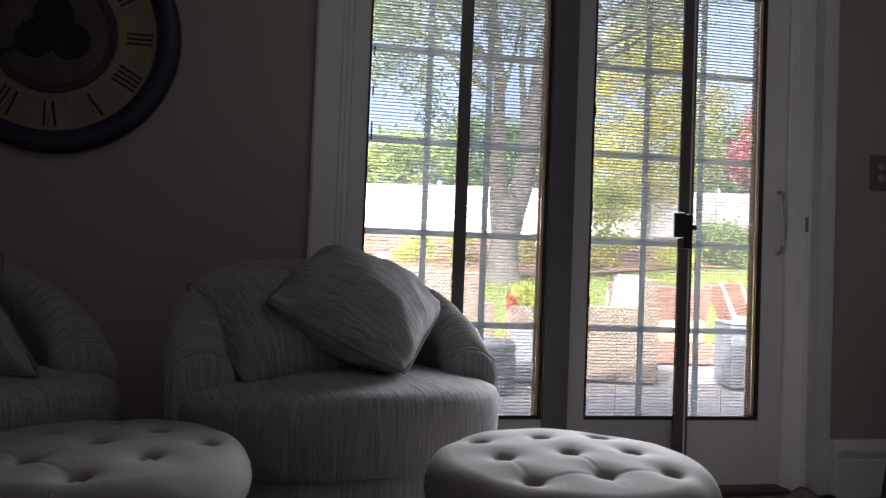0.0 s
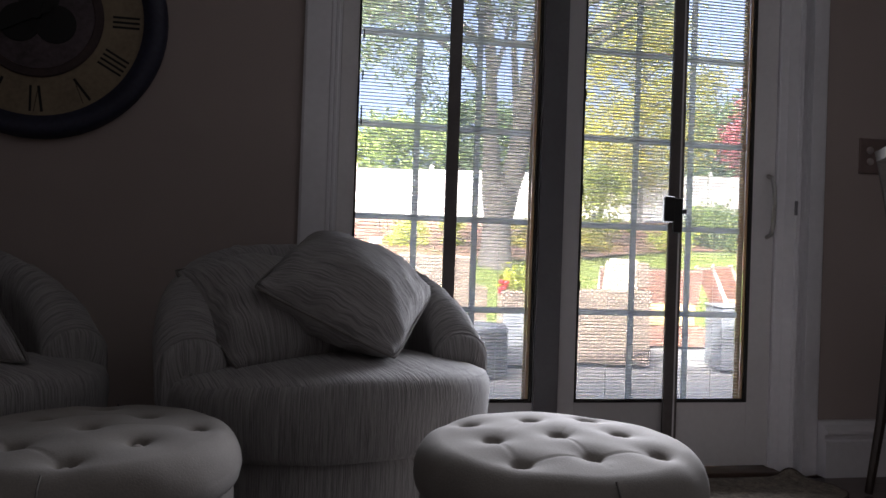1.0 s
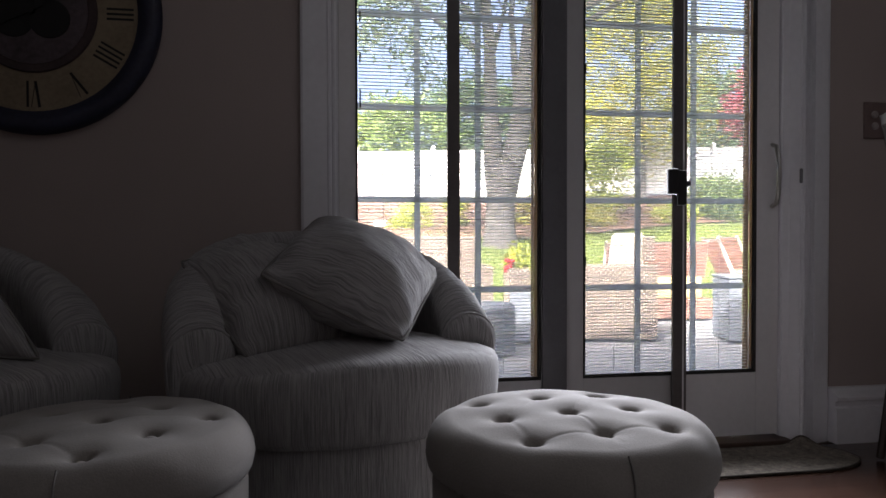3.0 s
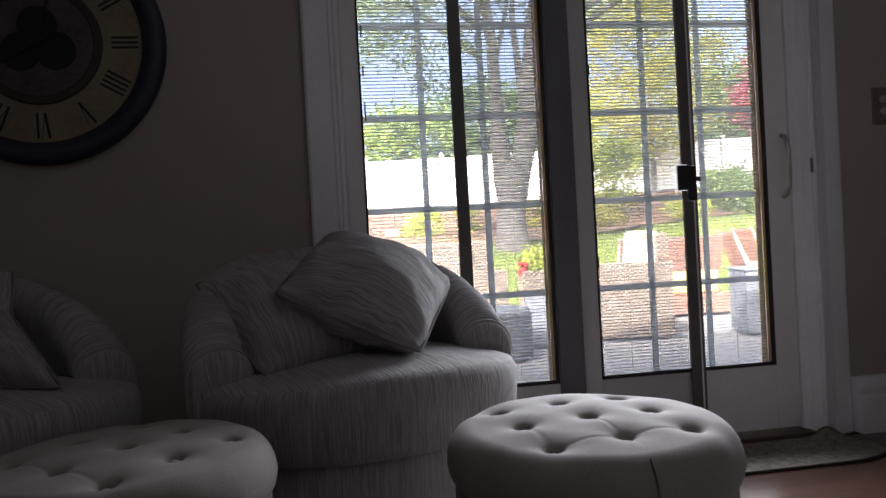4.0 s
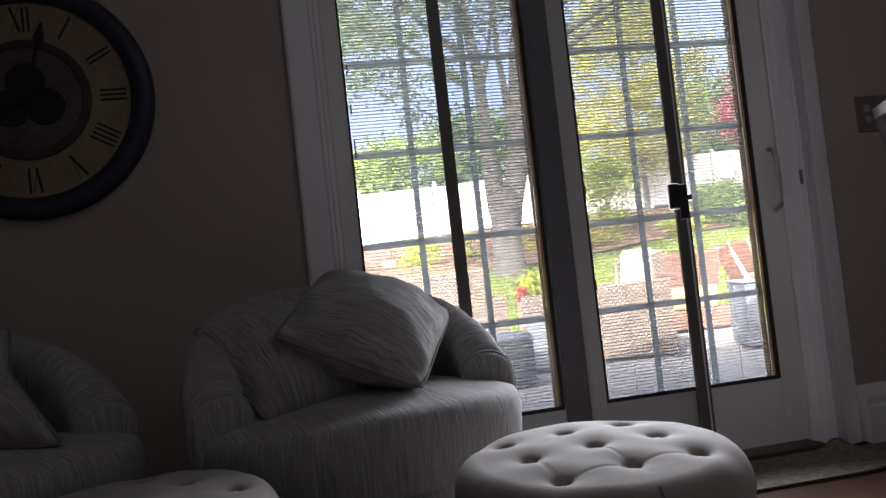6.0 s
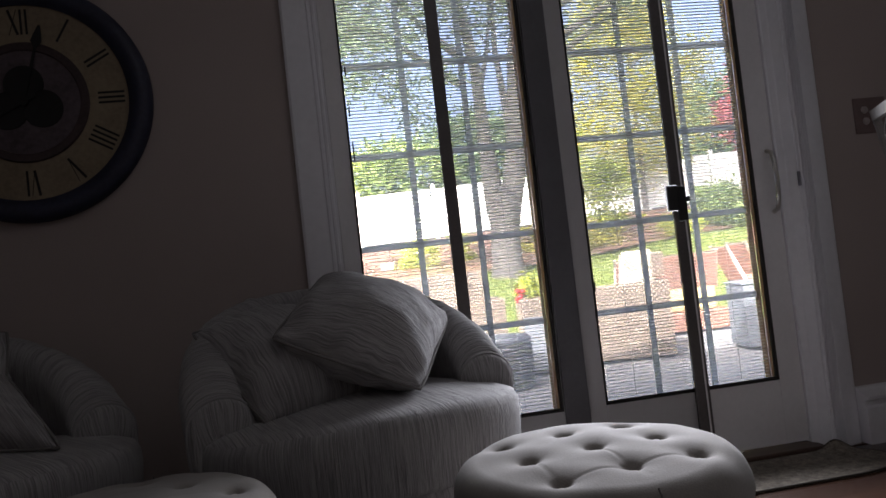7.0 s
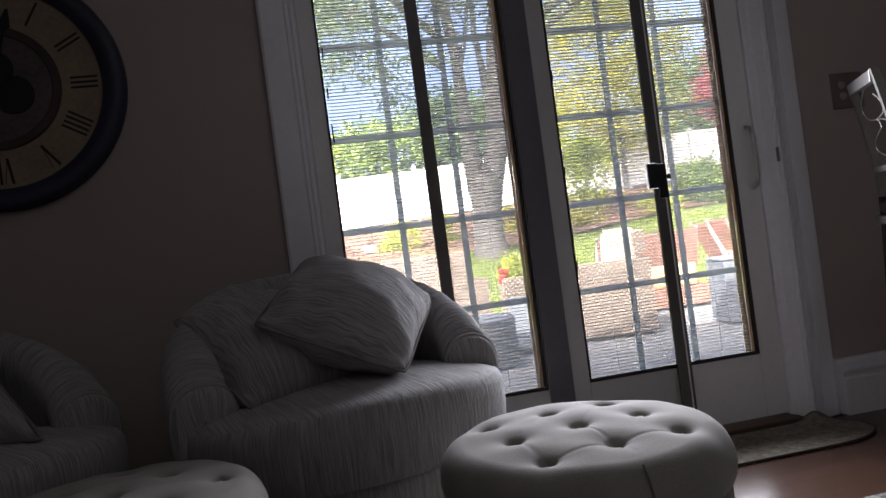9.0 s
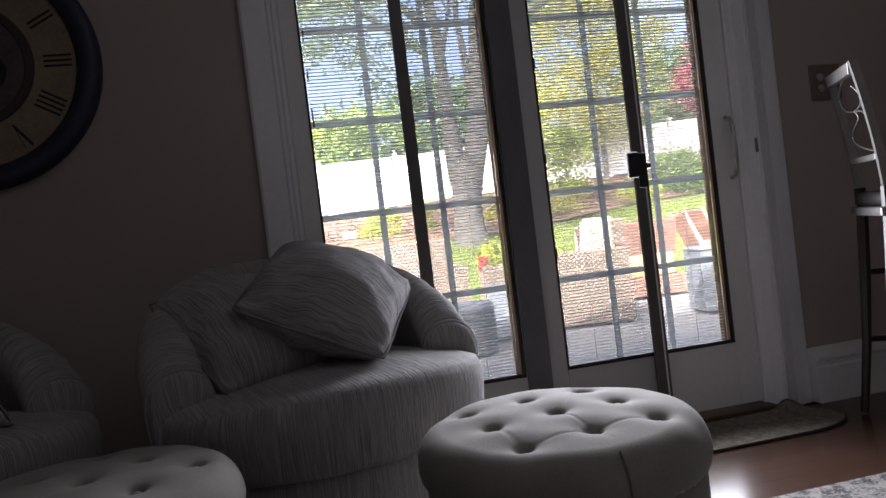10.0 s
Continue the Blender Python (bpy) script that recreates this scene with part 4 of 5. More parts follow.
# fence of vinyl panels
fence = thing("vinyl_fence", "white vinyl privacy fence along the yard", "fence", pose(0, 20, 0))
PW = 2.4
bm = bmesh.new()
box(bm, 0.065, PW - 0.065, -0.02, 0.02, 0.10, 0.24, bev=0.004)
box(bm, 0.065, PW - 0.065, -0.02, 0.02, 1.52, 1.64, bev=0.004)
nb = 15
bw = (PW - 0.13) / nb
for k in range(nb):
    box(bm, 0.065 + k * bw + 0.003, 0.065 + (k + 1) * bw - 0.003, -0.010, 0.010, 0.24, 1.52, bev=0.003)
panel_me = finish(bm, "fence_panel", M_FENCE)
bm = bmesh.new()
box(bm, -0.0635, 0.0635, -0.0635, 0.0635, -0.1, 1.74, bev=0.006)
r = bmesh.ops.create_cone(bm, cap_ends=True, segments=4, radius1=0.105, radius2=0.0, depth=0.07)
for v in r["verts"]:
    v.co = Vector((*(Matrix.Rotation(radians(45), 2) @ v.co.xy), v.co.z + 1.775))
post_me = finish(bm, "fence_post", M_FENCE)
for k in range(-3, 9):
    x = 0.35 + k * PW
    share("fence_post", post_me, fence, pose(x, 0, ground_z(x, 20) - 0.02))
    share("fence_panel", panel_me, fence, Matrix.Translation((x, 0, ground_z(x, 20) - 0.02)) @ Matrix.Rotation(-0.030, 4, "Y"))


# ---- trees and shrubs ----
def leaf(p, s, rnd):
    e = Euler((rnd.uniform(-1.3, 1.3), rnd.uniform(-1.3, 1.3), rnd.uniform(0, 6.28)))
    a, b = Vector((s, 0, 0)), Vector((0, s * 0.48, 0))
    a.rotate(e), b.rotate(e)
    return [p - a, p - a * 0.2 + b, p + a, p - a * 0.2 - b]


def crown(bm_name, clumps, per, spread, size, material, parent, seed, flat=0.75):
    rnd = random.Random(seed)
    vs, fs = [], []
    for c, r in clumps:
        c = Vector(c)
        for _ in range(per):
            d = Vector((rnd.gauss(0, 1), rnd.gauss(0, 1), rnd.gauss(0, flat))) * (r * spread)
            q = leaf(c + d, size * rnd.uniform(0.6, 1.3), rnd)
            fs.append(tuple(range(len(vs), len(vs) + 4)))
            vs += q
    me = bpy.data.meshes.new(bm_name)
    me.from_pydata([tuple(v) for v in vs], [], fs)
    me.materials.append(material)
    ob = new(bm_name, me)
    ob.parent = parent
    return ob


def limbs(bm, start, d, length, r, depth, rnd, tips):
    pts, rad, p = [Vector(start)], [r], Vector(start)
    d = Vector(d).normalized()
    for k in range(5):
        d = (d + Vector((rnd.uniform(-0.16, 0.16), rnd.uniform(-0.16, 0.16), rnd.uniform(-0.03, 0.10)))).normalized()
        p = p + d * length / 5
        pts.append(p.copy())
        rad.append(r * (1 - 0.14 * (k + 1)))
        if depth > 0 and k > 0:
            side = Vector((rnd.uniform(-1, 1), rnd.uniform(-1, 1), rnd.uniform(-0.1, 0.5))).normalized()
            limbs(bm, p, d * 0.6 + side * 0.8, length * 0.52, rad[-1] * 0.5, depth - 1, rnd, tips)
        if depth == 0:
            tips.append(p.copy())
    tube(bm, pts, rad, 9 if r > 0.06 else 5)


def shade_tree():
    base = Vector((2.26, 9.6, ground_z(2.26, 9.6) - 0.05))
    t = thing("shade_tree", "large grey-barked shade tree with a forked trunk and thin green crown", "tree", Matrix.Translation(base))
    bm = bmesh.new()
    tube(bm, [(0, 0, -0.2), (0, 0, 0.05), (-0.01, 0, 0.35), (0.0, 0, 0.78), (0.03, 0, 1.10), (0.05, 0, 1.42), (0.06, 0, 1.64)], [0.40, 0.32, 0.265, 0.245, 0.265, 0.26, 0.10], 20)
    rnd, tips = random.Random(11), []
    left = [(-0.06, 0, 0.85), (-0.10, 0, 1.25), (-0.13, 0, 1.75), (-0.16, 0.0, 2.3), (-0.17, 0.02, 2.87), (-0.18, 0.05, 3.6), (-0.26, 0.1, 4.4), (-0.45, 0.1, 5.4), (-0.7, 0.2, 6.8)]
    right = [(0.10, 0, 0.85), (0.17, 0, 1.30), (0.28, 0, 1.75), (0.37, 0.0, 2.2), (0.42, 0.02, 2.7), (0.47, 0.06, 3.3), (0.54, 0.1, 4.0), (0.80, 0.2, 4.9), (1.2, 0.3, 6.2)]
    tube(bm, left, [0.16, 0.18, 0.165, 0.13, 0.11, 0.10, 0.095, 0.08, 0.06], 16)
    tube(bm, right, [0.17, 0.19, 0.20, 0.185, 0.15, 0.12, 0.10, 0.09, 0.06], 16)
    tube(bm, [(0.34, 0, 2.2), (0.31, 0.02, 2.7), (0.27, 0.05, 3.2), (0.22, 0.1, 4.0), (0.30, 0.2, 5.2)], [0.10, 0.085, 0.065, 0.05, 0.03], 12)
    limbs(bm, (-0.17, 0.02, 3.2), (0.35, 0.1, 1), 2.4, 0.05, 1, rnd, tips)
    for z, d, ln in ((3.4, (-1, 0.1, 0.55), 3.2), (3.9, (-0.9, -0.5, 0.5), 3.4), (4.4, (0.2, 0.9, 0.7), 3.0), (4.8, (-0.4, -0.9, 0.6), 3.4), (5.4, (-0.8, 0.3, 0.7), 3.0), (6.2, (0.1, -0.3, 1), 2.6)):
        limbs(bm, (-0.4, 0.08, z), d, ln, 0.075, 1, rnd, tips)
    for z, x, d, ln in ((3.4, 0.58, (1, 0.3, 0.55), 3.6), (3.8, 0.68, (0.9, -0.4, 0.5), 3.8), (4.4, 0.85, (1, 0.1, 0.45), 3.6), (5.0, 1.0, (0.4, 0.9, 0.6), 3.0), (5.6, 1.1, (0.9, -0.6, 0.6), 3.0)):
        limbs(bm, (x, 0.1, z), d, ln, 0.08, 1, rnd, tips)
    part("trunk", bm, M_BARK, t, smooth=True)
    clumps = [(p, rnd.uniform(0.55, 1.0)) for p in tips]
    for _ in range(46):
        clumps.append(((rnd.uniform(-3.0, -0.9), rnd.uniform(-1.6, 1.6), rnd.uniform(2.7, 5.6)), rnd.uniform(0.4, 0.7)))
    # upper crown out of view, added for the shade it casts
    for _ in range(150):
        clumps.append(((rnd.uniform(-5.0, 4.5), rnd.uniform(-2.6, 2.2), rnd.uniform(5.0, 10.5)), rnd.uniform(0.6, 0.9)))
    clumps = [(p, r) for p, r in clumps if p[2] > 2.75 + 0.5 * max(0, -p[0] - 1.2) and not (abs(p[0]) < 0.9 and p[2] < 4.0)]
    crown("crown", clumps, 95, 0.40, 0.058, L_GREEN, t, 21)
    # unseen dense top and boughs towards the house, added to shade fence and trunk
    top = [((rnd.uniform(1.4, 7.5), rnd.uniform(-2.6, 2.4), rnd.uniform(8.5, 14.5)), rnd.uniform(0.8, 1.1)) for _ in range(300)]
    top += [((rnd.uniform(-4.2, -0.9), rnd.uniform(-4.4, -2.6), rnd.uniform(5.0, 7.5)), rnd.uniform(0.6, 0.9)) for _ in range(34)]
    crown("crown", top, 80, 0.45, 0.105, L_GREEN, t, 22)


def small_tree(name, x, y, h, w, z0, material, label, seed, n=46, per=120, size=0.11, trunk=0.10, base_z=None):
    rnd = random.Random(seed)
    base = Vector((x, y, ground_z(x, y) - 0.03))
    t = thing(name, label, "tree" if "tree" in name else "shrub", Matrix.Translation(base))
    bm = bmesh.new()
    tips = []
    tube(bm, [(0, 0, -0.1), (0.02, 0, h * 0.3), (0.0, 0.03, h * 0.6), (0.05, 0, h * 0.85)], [trunk, trunk * 0.8, trunk * 0.5, trunk * 0.2], 10)
    for k in range(7):
        a = k * 2.4
        limbs(bm, (0.01, 0, z0 + 0.1 * h + (h - z0) * 0.09 * k), (math.cos(a), math.sin(a), 0.8), w * 0.5, trunk * 0.4, 0, rnd, tips)
    part("trunk", bm, M_BARK, t, smooth=True)
    clumps = []
    for _ in range(n):
        a, u, v = rnd.uniform(0, 6.28), rnd.random() ** 0.5, rnd.uniform(-1, 1)
        rr = w / 2 * u * math.sqrt(max(0.08, 1 - v * v * 0.85))
        clumps.append(((rr * math.cos(a), rr * math.sin(a), z0 + (h - z0) * (0.5 + 0.5 * v)), rnd.uniform(0.08, 0.15) * w + 0.05))
    crown("crown", clumps, per, 0.75, size, material, t, seed + 1)
    return t


shade_tree()
small_tree("ornamental_tree", 9.45, 19.2, 7.0, 4.9, 1.5, L_YELLOW, "yellow-green autumn tree leaning over the fence", 31, n=85, per=240, size=0.064)
small_tree("red_maple_tree", 15.4, 21.6, 4.9, 3.0, 1.9, L_RED, "small crimson-leaved tree behind the fence", 33, n=50, per=100, size=0.12)
small_tree("background_tree", 17.2, 27.0, 5.6, 4.6, 1.5, L_DEEP, "dark green tree far behind the fence", 35, n=60, per=110, size=0.15)
small_tree("background_tree", 2.4, 25.5, 4.0, 4.0, 1.6, L_MID, "yellow-green tree far behind the fence", 37, n=60, per=70, size=0.12)
small_tree("background_tree", 5.6, 27.0, 5.2, 4.4, 1.6, L_DEEP, "dark green tree far behind the fence", 39, n=60, per=110, size=0.14)
small_tree("background_tree", -1.5, 27.0, 4.2, 4.6, 1.6, L_LIME, "yellow-green tree far behind the fence", 41, n=50, per=100, size=0.12)
small_tree("background_tree", 9.0, 28.0, 4.6, 4.6, 1.6, L_LIME, "yellow-green tree far behind the fence", 43, n=55, per=100, size=0.13)
small_tree("background_tree", 22.0, 27.0, 6.0, 5.0, 1.6, L_DEEP, "dark green tree far behind the fence", 45, n=50, per=100, size=0.14)

small_tree("round_shrub", 5.95, 14.0, 1.9, 1.55, 0.25, L_LIME, "rounded lime-green shrub in the mulch bed", 51, n=40, per=110, size=0.055, trunk=0.04)
small_tree("round_shrub", 8.6, 13.2, 1.05, 1.5, 0.1, L_MID, "low green shrub in the mulch bed", 53, n=36, per=110, size=0.055, trunk=0.04)
small_tree("low_shrub", 1.05, 12.2, 0.55, 0.8, 0.05, L_LIME, "small yellow-green shrub in the mulch bed", 55, n=18, per=70, size=0.035, trunk=0.02)
small_tree("low_shrub", 2.05, 12.6, 0.65, 0.5, 0.05, L_LIME, "small yellow-green shrub in the mulch bed", 57, n=16, per=70, size=0.035, trunk=0.02)
small_tree("low_shrub", 3.55, 12.6, 0.70, 0.7, 0.05, L_YELLOW, "small golden shrub in the mulch bed", 59, n=18, per=70, size=0.035, trunk=0.02)
small_tree("low_shrub", -0.6, 12.5, 0.5, 1.0, 0.05, L_LIME, "small yellow-green shrub in the mulch bed", 61, n=18, per=70, size=0.035, trunk=0.02)
small_tree("low_shrub", 5.0, 12.0, 0.55, 0.9, 0.05, L_YELLOW, "small golden shrub in the mulch bed", 63, n=18, per=70, size=0.035, trunk=0.02)
small_tree("low_shrub", 6.9, 12.3, 0.6, 0.9, 0.05, L_LIME, "small yellow-green shrub in the mulch bed", 65, n=18, per=70, size=0.035, trunk=0.02)

bx = thing("white_garden_box", "small white box standing in the mulch bed", "garden box", pose(0.42, 12.5, ground_z(0.42, 12.5) + 0.05))
part("box", boxes((-0.12, 0.12, -0.08, 0.08, 0, 0.11), bev=0.01), M_FENCE, bx)
part("lid", boxes((-0.13, 0.13, -0.09, 0.09, 0.112, 0.135), bev=0.006), M_FENCE, bx)
bm = bmesh.new()
xk, yk = 0.52, 12.8
zk = ground_z(xk, yk)
tube(bm, [(xk, yk, zk), (xk, yk, zk + 1.45)], 0.012, 6)
tube(bm, [(xk - 0.18, yk, zk + 1.1), (xk - 0.16, yk, zk + 1.2), (xk, yk, zk + 1.12), (xk + 0.16, yk, zk + 1.2), (xk + 0.18, yk, zk + 1.1)], 0.009, 6)
tagged(part("plant_hook", bm, M_STAKE), "thin dark iron garden hook in the bed", "garden hook")


# ---- patio furniture ----
def weave(bm, o, u, v, w, h, cell=(0.021, 0.046), lift=0.006):
    """Rows of little bulged strands over a rectangle from o along u and v."""
    o, u, v = Vector(o), Vector(u).normalized(), Vector(v).normalized()
    nr = u.cross(v).normalized()
    nu, nv = max(1, round(w / cell[0])), max(1, round(h / cell[1]))
    du, dv = w / nu, h / nv
    for i in range(nu):
        for j in range(-1, nv):
            v0 = j * dv + (0.5 * dv if i % 2 else 0) + 0.04 * dv
            v1 = min(h, v0 + 0.80 * dv)
            v0 = max(0, v0)
            if v1 - v0 < 0.3 * dv:
                continue
            u0, u1 = i * du + 0.20 * du, (i + 1) * du - 0.20 * du
            vm = (v0 + v1) / 2
            a = [bm.verts.new(o + u * x + v * y + nr * z) for x, y, z in ((u0, v0, 0), (u1, v0, 0), (u1, vm, lift), (u0, vm, lift), (u0, v1, 0), (u1, v1, 0))]
            bm.faces.new((a[0], a[1], a[2], a[3]))
            bm.faces.new((a[3], a[2], a[5], a[4]))
            bm.faces.new((a[0], a[3], a[4]))
            bm.faces.new((a[1], a[5], a[2]))


def wicker_block(name, w, d, h, parent, material, at, z0=0.03, inner=None, lift=0.006):
    """A woven box w by d by h about its base centre."""
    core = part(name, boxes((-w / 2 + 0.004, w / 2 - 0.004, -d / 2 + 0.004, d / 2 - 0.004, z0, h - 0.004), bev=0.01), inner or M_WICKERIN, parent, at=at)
    bm = bmesh.new()
    weave(bm, (-w / 2, -d / 2, z0), (1, 0, 0), (0, 0, 1), w, h - z0, lift=lift)
    weave(bm, (w / 2, -d / 2, z0), (0, 1, 0), (0, 0, 1), d, h - z0, lift=lift)
    weave(bm, (w / 2, d / 2, z0), (-1, 0, 0), (0, 0, 1), w, h - z0, lift=lift)
    weave(bm, (-w / 2, d / 2, z0), (0, -1, 0), (0, 0, 1), d, h - z0, lift=lift)
    weave(bm, (-w / 2, -d / 2, h), (1, 0, 0), (0, 1, 0), w, d, lift=lift)
    part("weave", bm, material, core)
    return core


PZ = -0.15


def patio_armchair(at, label, w=0.83, d=0.80):
    c = thing("wicker_armchair", label, "patio chair", at, "wicker patio seating")
    # local -y is the rear
    wicker_block("rear_panel", w, 0.10, 0.68, c, M_WICKER, pose(0, -d / 2 + 0.05, 0))
    for s in (-1, 1):
        wicker_block("arm", 0.12, d - 0.104, 0.68, c, M_WICKER, pose(s * (w / 2 - 0.06), 0.052, 0))
    wicker_block("seat_box", w - 0.25, d - 0.16, 0.30, c, M_WICKER, pose(0, 0.05, 0), z0=0.10)
    part("seat_cushion", boxes((-w / 2 + 0.13, w / 2 - 0.13, -d / 2 + 0.12, d / 2 - 0.01, 0.305, 0.43), bev=0.03), M_CREAM, c, "cream seat cushion", smooth=True, angle=50)
    bm = bmesh.new()
    loft(bm, [[(0.0 + 0.05 * t, y, 0.45 + 0.51 * t), (0.34 - 0.02 * t, y, 0.45 + 0.51 * t)] + [(0.34 - 0.02 * t, y + 0.14, 0.45 + 0.51 * t), (0.0 + 0.05 * t, y + 0.14, 0.45 + 0.51 * t)] for t, y in ((0, -d / 2 + 0.11), (0.5, -d / 2 + 0.10), (1, -d / 2 + 0.07))])
    bmesh.ops.bevel(bm, geom=bm.edges[:], offset=0.02, segments=2, affect="EDGES")
    bmesh.ops.recalc_face_normals(bm, faces=bm.faces[:])
    back = part("back_cushion", bm, M_PALEWICK, c, "pale woven back cushion", smooth=True, angle=50)
    bm = bmesh.new()
    weave(bm, (0.055, -d / 2 + 0.094, 0.46), (1, 0, 0), (0, -0.08, 1), 0.26, 0.48)
    part("weave", bm, M_PALEWICK, back)
    wicker_block("back_post", 0.09, 0.14, 0.24, c, M_WICKER, pose(0.345, -d / 2 + 0.08, 0.685))
    for x in (-w / 2 + 0.05, w / 2 - 0.05):
        for y in (-d / 2 + 0.05, d / 2 - 0.05):
            part("foot", boxes((x - 0.02, x + 0.02, y - 0.02, y + 0.02, 0, 0.028)), M_STAKE, c)
    return c


patio_armchair(pose(1.76, 3.86, PZ, 0, 0, -14), "tan wicker patio armchair with cream cushions")
sofa = thing("wicker_sofa", "tan wicker patio sofa with its back to the house", "patio sofa", pose(-0.05, 4.75, PZ, 0, 0, -3), "wicker patio seating")
wicker_block("rear_panel", 1.50, 0.12, 0.93, sofa, M_WICKER, pose(0, -0.35, 0))
for s in (-1, 1):
    wicker_block("arm", 0.14, 0.70, 0.64, sofa, M_WICKER, pose(s * 0.825, -0.05, 0))
wicker_block("seat_box", 1.50, 0.62, 0.32, sofa, M_WICKER, pose(0, 0.03, 0))
part("seat_cushion", boxes((-0.74, 0.74, -0.28, 0.34, 0.325, 0.45), bev=0.03), M_CREAM, sofa, "cream seat cushion", smooth=True, angle=50)

pl = thing("wicker_planter", "square wicker planter with red flowers and green leaves", "planter", pose(0.93, 3.55, PZ, 0, 0, -8))
wicker_block("box", 0.34, 0.34, 0.66, pl, M_WICKER, pose(0, 0, 0))
# grey sheet on the front puts the planter's shaded half in as colour
part("dark_inset", boxes((-0.165, 0.02, -0.186, -0.1795, 0.05, 0.50), bev=0.002), M_GREYWICK, pl, "flat grey panel for the planter's shaded face")
rnd5 = random.Random(5)
fol = [((rnd5.uniform(-0.12, 0.15), rnd5.uniform(-0.12, 0.12), rnd5.uniform(0.68, 0.80)), rnd5.uniform(0.04, 0.07)) for _ in range(26)]
crown("foliage", fol, 34, 0.7, 0.034, L_LIME, pl, 71)
bm = bmesh.new()
for _ in range(16):
    ball(bm, (-0.155 + rnd5.uniform(-0.03, 0.03), -0.10 + rnd5.uniform(-0.04, 0.04), 0.70 + rnd5.uniform(-0.07, 0.06)), rnd5.uniform(0.012, 0.024), 0.8, 8)
part("flower_head", bm, M_RED, pl, "bright red blooms")
for _ in range(14):
    bm = bmesh.new()
    a = rnd5.uniform(0, 6.28)
    tip = (0.17 * math.cos(a) + 0.04, 0.12 * math.sin(a), 0.86 + rnd5.uniform(-0.05, 0.06))
    tube(bm, [(0.02, 0, 0.64), (tip[0] * 0.5, tip[1] * 0.5, 0.78), tip], [0.006, 0.012, 0.001], 5)
    part("long_leaf", bm, L_LIME, pl)

pf = thing("wicker_pouf", "low rounded grey wicker pouf on the patio", "pouf", pose(0.44, 3.05, PZ))
bm = bmesh.new()
lathe(bm, [(0.20, 0.0), (0.235, 0.02), (0.245, 0.20), (0.235, 0.36), (0.20, 0.40), (0.01, 0.41)], 28)
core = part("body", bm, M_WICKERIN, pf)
bm = bmesh.new()
for k in range(44):
    a = 2 * math.pi * k / 44
    d = Vector((math.cos(a), math.sin(a), 0))
    t = Vector((-math.sin(a), math.cos(a), 0))
    weave(bm, d * 0.246 - t * 0.016 + Vector((0, 0, 0.02)), t, (0, 0, 1), 0.034, 0.36, (0.034, 0.036), 0.005)
lathe(bm, [(0.245, 0.38), (0.22, 0.41), (0.01, 0.418)], 28)
part("weave", bm, M_GREYWICK, core)

tb = thing("wicker_side_table", "grey wicker side table standing on the patio", "side table", pose(2.86, 3.35, PZ, 0, 0, -12))
wicker_block("body", 0.38, 0.42, 0.56, tb, M_GREYWICK, pose(0, 0, 0), inner=M_GREYWICK, lift=0.002)
part("top", boxes((-0.20, 0.20, -0.22, 0.22, 0.566, 0.585), bev=0.006), M_GREYWICK, tb, "flat grey top")


def lounge(at, label):
    c = thing("patio_lounge_chair", label, "lounge chair", at, "russet lounge chairs")
    # local -y is the rear
    w = 1.10
    wicker_block("base", w, 0.86, 0.24, c, M_REDWICK, pose(0, 0.08, 0))
    for s in (-1, 1):
        wicker_block("arm", 0.09, 0.74, 0.24, c, M_REDWICK, pose(s * (w / 2 + 0.046), 0.05, 0.0))
    bm = bmesh.new()
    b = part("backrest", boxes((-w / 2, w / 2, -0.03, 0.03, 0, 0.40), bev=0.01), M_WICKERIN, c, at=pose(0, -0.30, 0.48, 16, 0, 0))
    weave(bm, (-w / 2, -0.032, 0), (1, 0, 0), (0, 0, 1), w, 0.40)
    weave(bm, (w / 2, 0.032, 0), (-1, 0, 0), (0, 0, 1), w, 0.40)
    part("weave", bm, M_REDWICK, b)
    for x in (-w / 2, w / 2):
        bm = bmesh.new()
        tube(bm, [(x, 0, 0), (x, 0, 0.41)], 0.016, 8)
        part("edge_piping", bm, M_CREAM, b, "pale edge piping", smooth=True)
    part("seat_cushion", boxes((-w / 2 + 0.02, w / 2 - 0.02, -0.345, 0.50, 0.242, 0.50), bev=0.03), M_TANSLING, c, "thick tan seat cushion", smooth=True, angle=50)
    return c


lounge(pose(2.80, 5.15, PZ, 0, 0, -8), "russet wicker lounge chair with thick tan cushion")


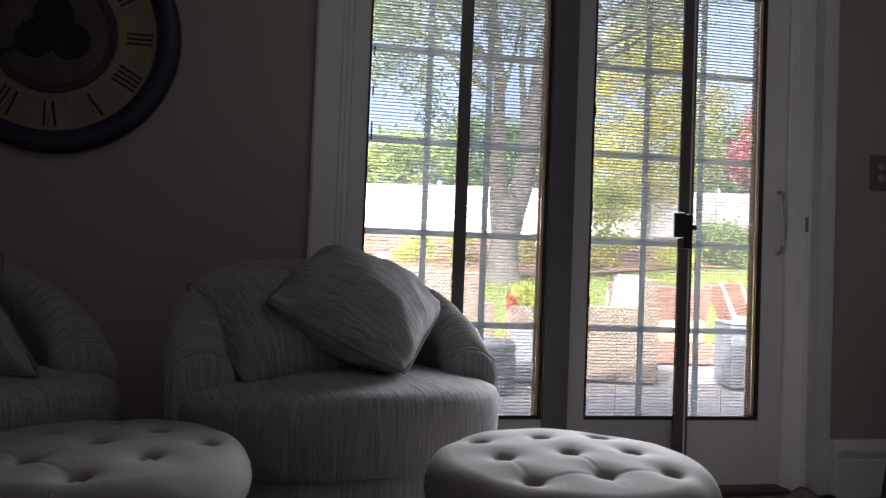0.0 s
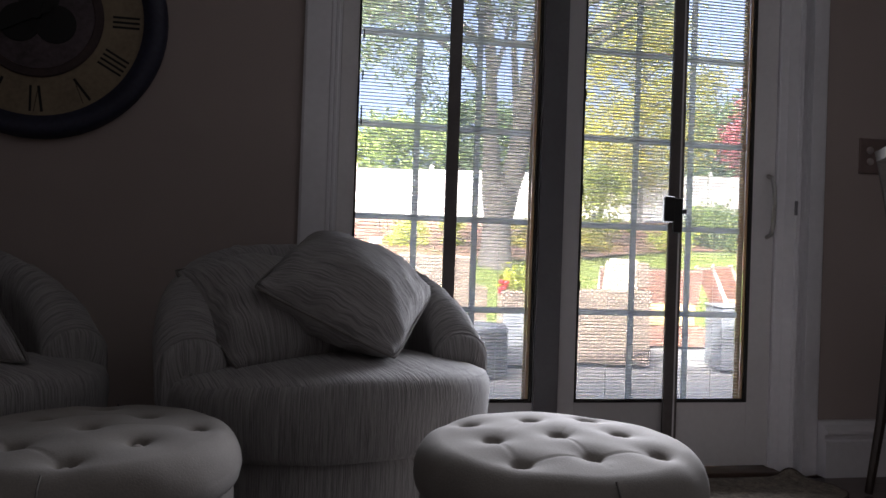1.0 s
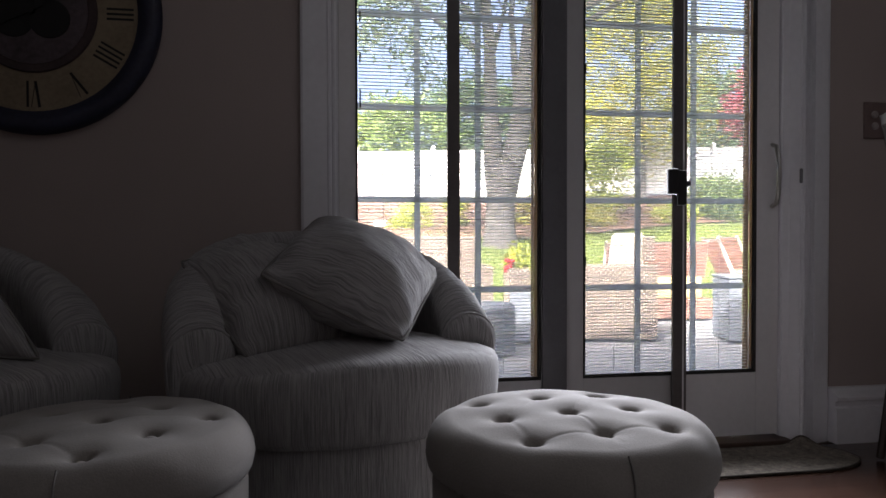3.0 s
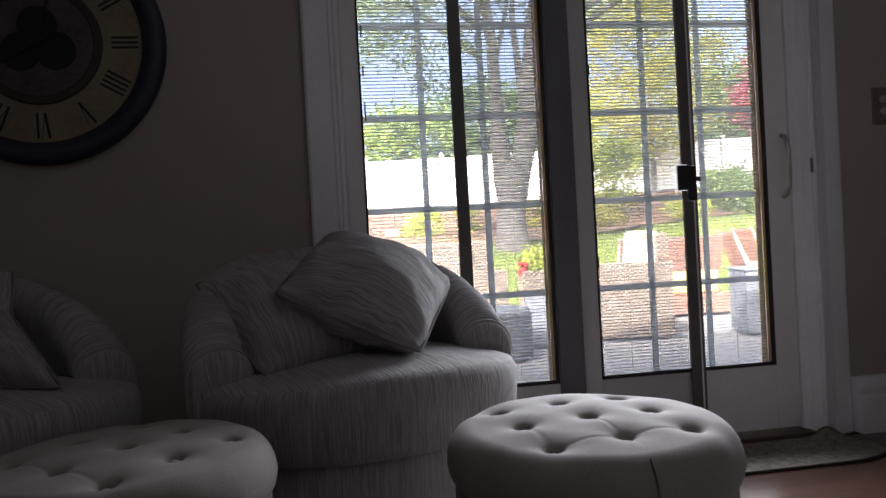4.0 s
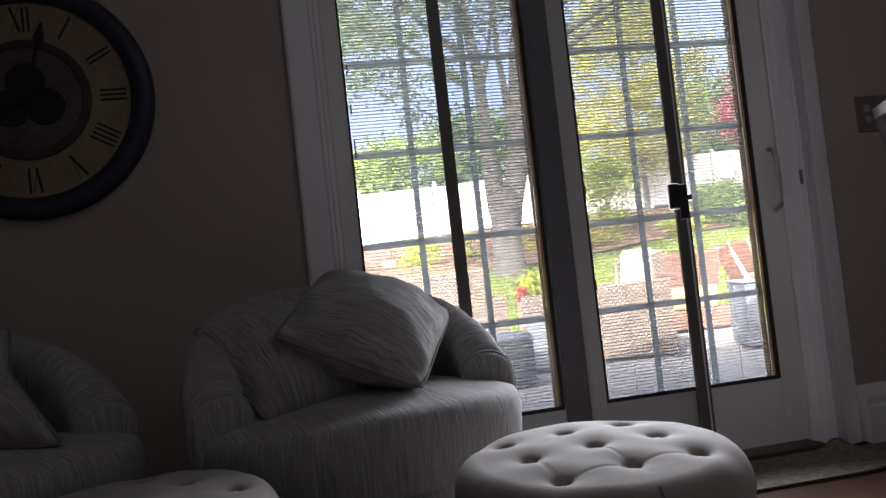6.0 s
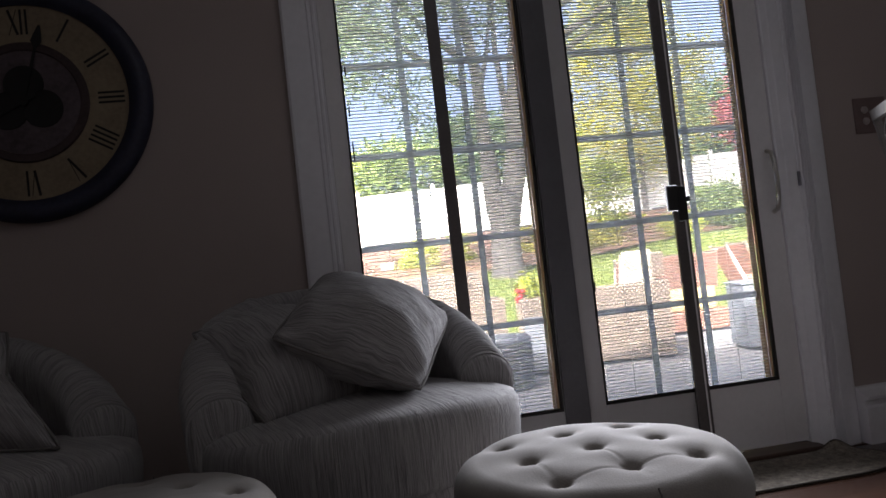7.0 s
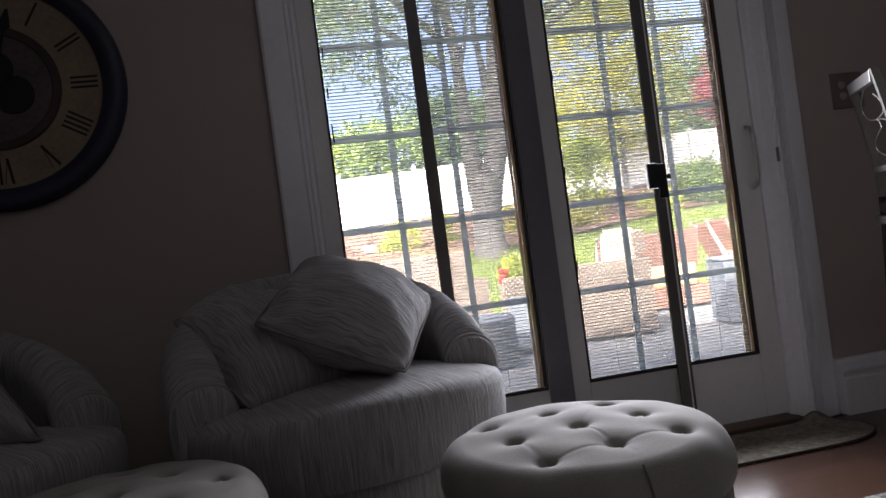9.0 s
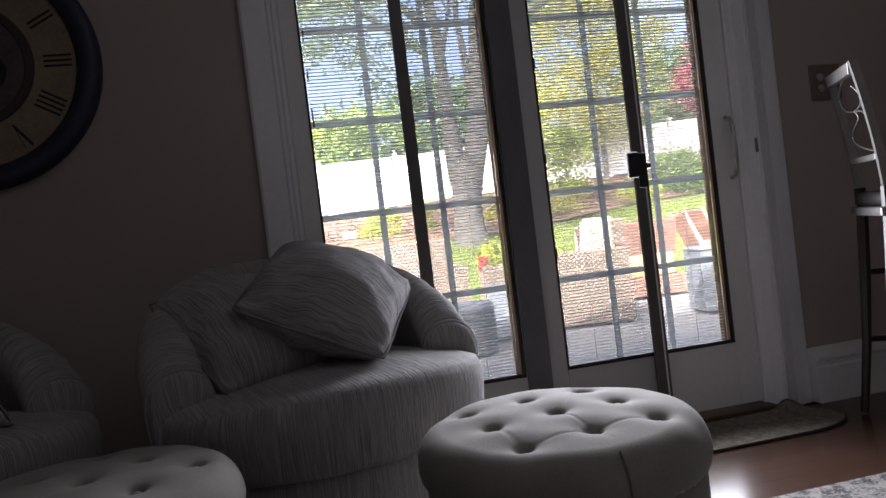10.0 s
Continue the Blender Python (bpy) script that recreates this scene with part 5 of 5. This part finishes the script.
def deck_chair(at, label):
    """local -x is the rear, the seat runs to +x"""
    c = thing("deck_chair", label, "deck chair", at, "russet deck chairs")
    w = 0.44
    b = part("backrest", boxes((-0.02, 0.02, -w / 2, w / 2, 0, 0.58), bev=0.008), M_WICKERIN, c, at=pose(-0.06, 0, 0.36, 0, -24, 0))
    bm = bmesh.new()
    weave(bm, (0.022, -w / 2, 0), (0, 1, 0), (0, 0, 1), w, 0.58)
    weave(bm, (-0.022, w / 2, 0), (0, -1, 0), (0, 0, 1), w, 0.58)
    part("weave", bm, M_REDWICK, b)
    for y in (-w / 2, w / 2):
        bm = bmesh.new()
        tube(bm, [(0, y, 0), (0, y, 0.60)], 0.022, 8)
        part("edge_piping", bm, M_CREAM, b, "pale edge piping", smooth=True)
        bm = bmesh.new()
        tube(bm, [(-0.08, y, 0.36), (0.30, y, 0.32), (0.62, y, 0.37)], 0.022, 8)
        part("seat_rail", bm, M_CREAM, c, "pale seat rail", smooth=True)
        for x in (0.0, 0.52):
            part("leg", boxes((x - 0.02, x + 0.02, y - 0.02, y + 0.02, 0, 0.33), bev=0.004), M_REDWICK, c)
        part("arm_post", boxes((0.34, 0.42, y - 0.02, y + 0.02, 0.33, 0.50), bev=0.006), M_REDWICK, c)
        part("armrest", boxes((-0.10, 0.44, y - 0.03, y + 0.03, 0.502, 0.53), bev=0.006), M_REDWICK, c)
    part("seat", boxes((-0.05, 0.60, -w / 2 + 0.025, w / 2 - 0.025, 0.315, 0.345), bev=0.008), M_TANSLING, c, "tan slung seat")
    return c


first = deck_chair(pose(3.92, 5.15, PZ, 0, 0, -8), "russet woven deck chair with pale frame on the patio")
copy_thing(first, pose(4.42, 5.62, max(PZ, ground_z(4.42, 5.62) + 0.01), 0, 0, -4))

# ---- floor boards ----
PLW = 0.083
bm = boxes((-0.5, 0.5, 0.0005, PLW - 0.0006, -0.013, 0.0))
plank_me = finish(bm, "floor_plank", M_PLANK)
rp = random.Random(3)
y = -0.058 - PLW
while y > -1.40:
    x = X0 + 0.004 - rp.uniform(0, 0.9)
    while x < X1:
        ln = rp.uniform(0.7, 1.5)
        a, b = max(x, X0 + 0.004), min(x + ln, X1 - 0.004)
        if b - a > 0.05:
            ob = share("floor_plank", plank_me, floor, Matrix.Translation(((a + b) / 2, y, 0)) @ Matrix.Diagonal((b - a - 0.0006, 1, 1, 1)))
        x += ln
    y -= PLW
ybot = y + PLW
bm = bmesh.new()
y = ybot - PLW
while y > Y0:
    x = X0 + 0.004
    while x < X1 - 0.01:
        ln = rp.uniform(0.7, 1.5)
        box(bm, x, min(x + ln, X1 - 0.004) - 0.0012, max(y, Y0 + 0.001), y + PLW - 0.0004, -0.013, 0.0)
        x += ln
    y -= PLW
tagged(part("floor_boards", bm, M_PLANK, floor), "", "", kind="stuff")
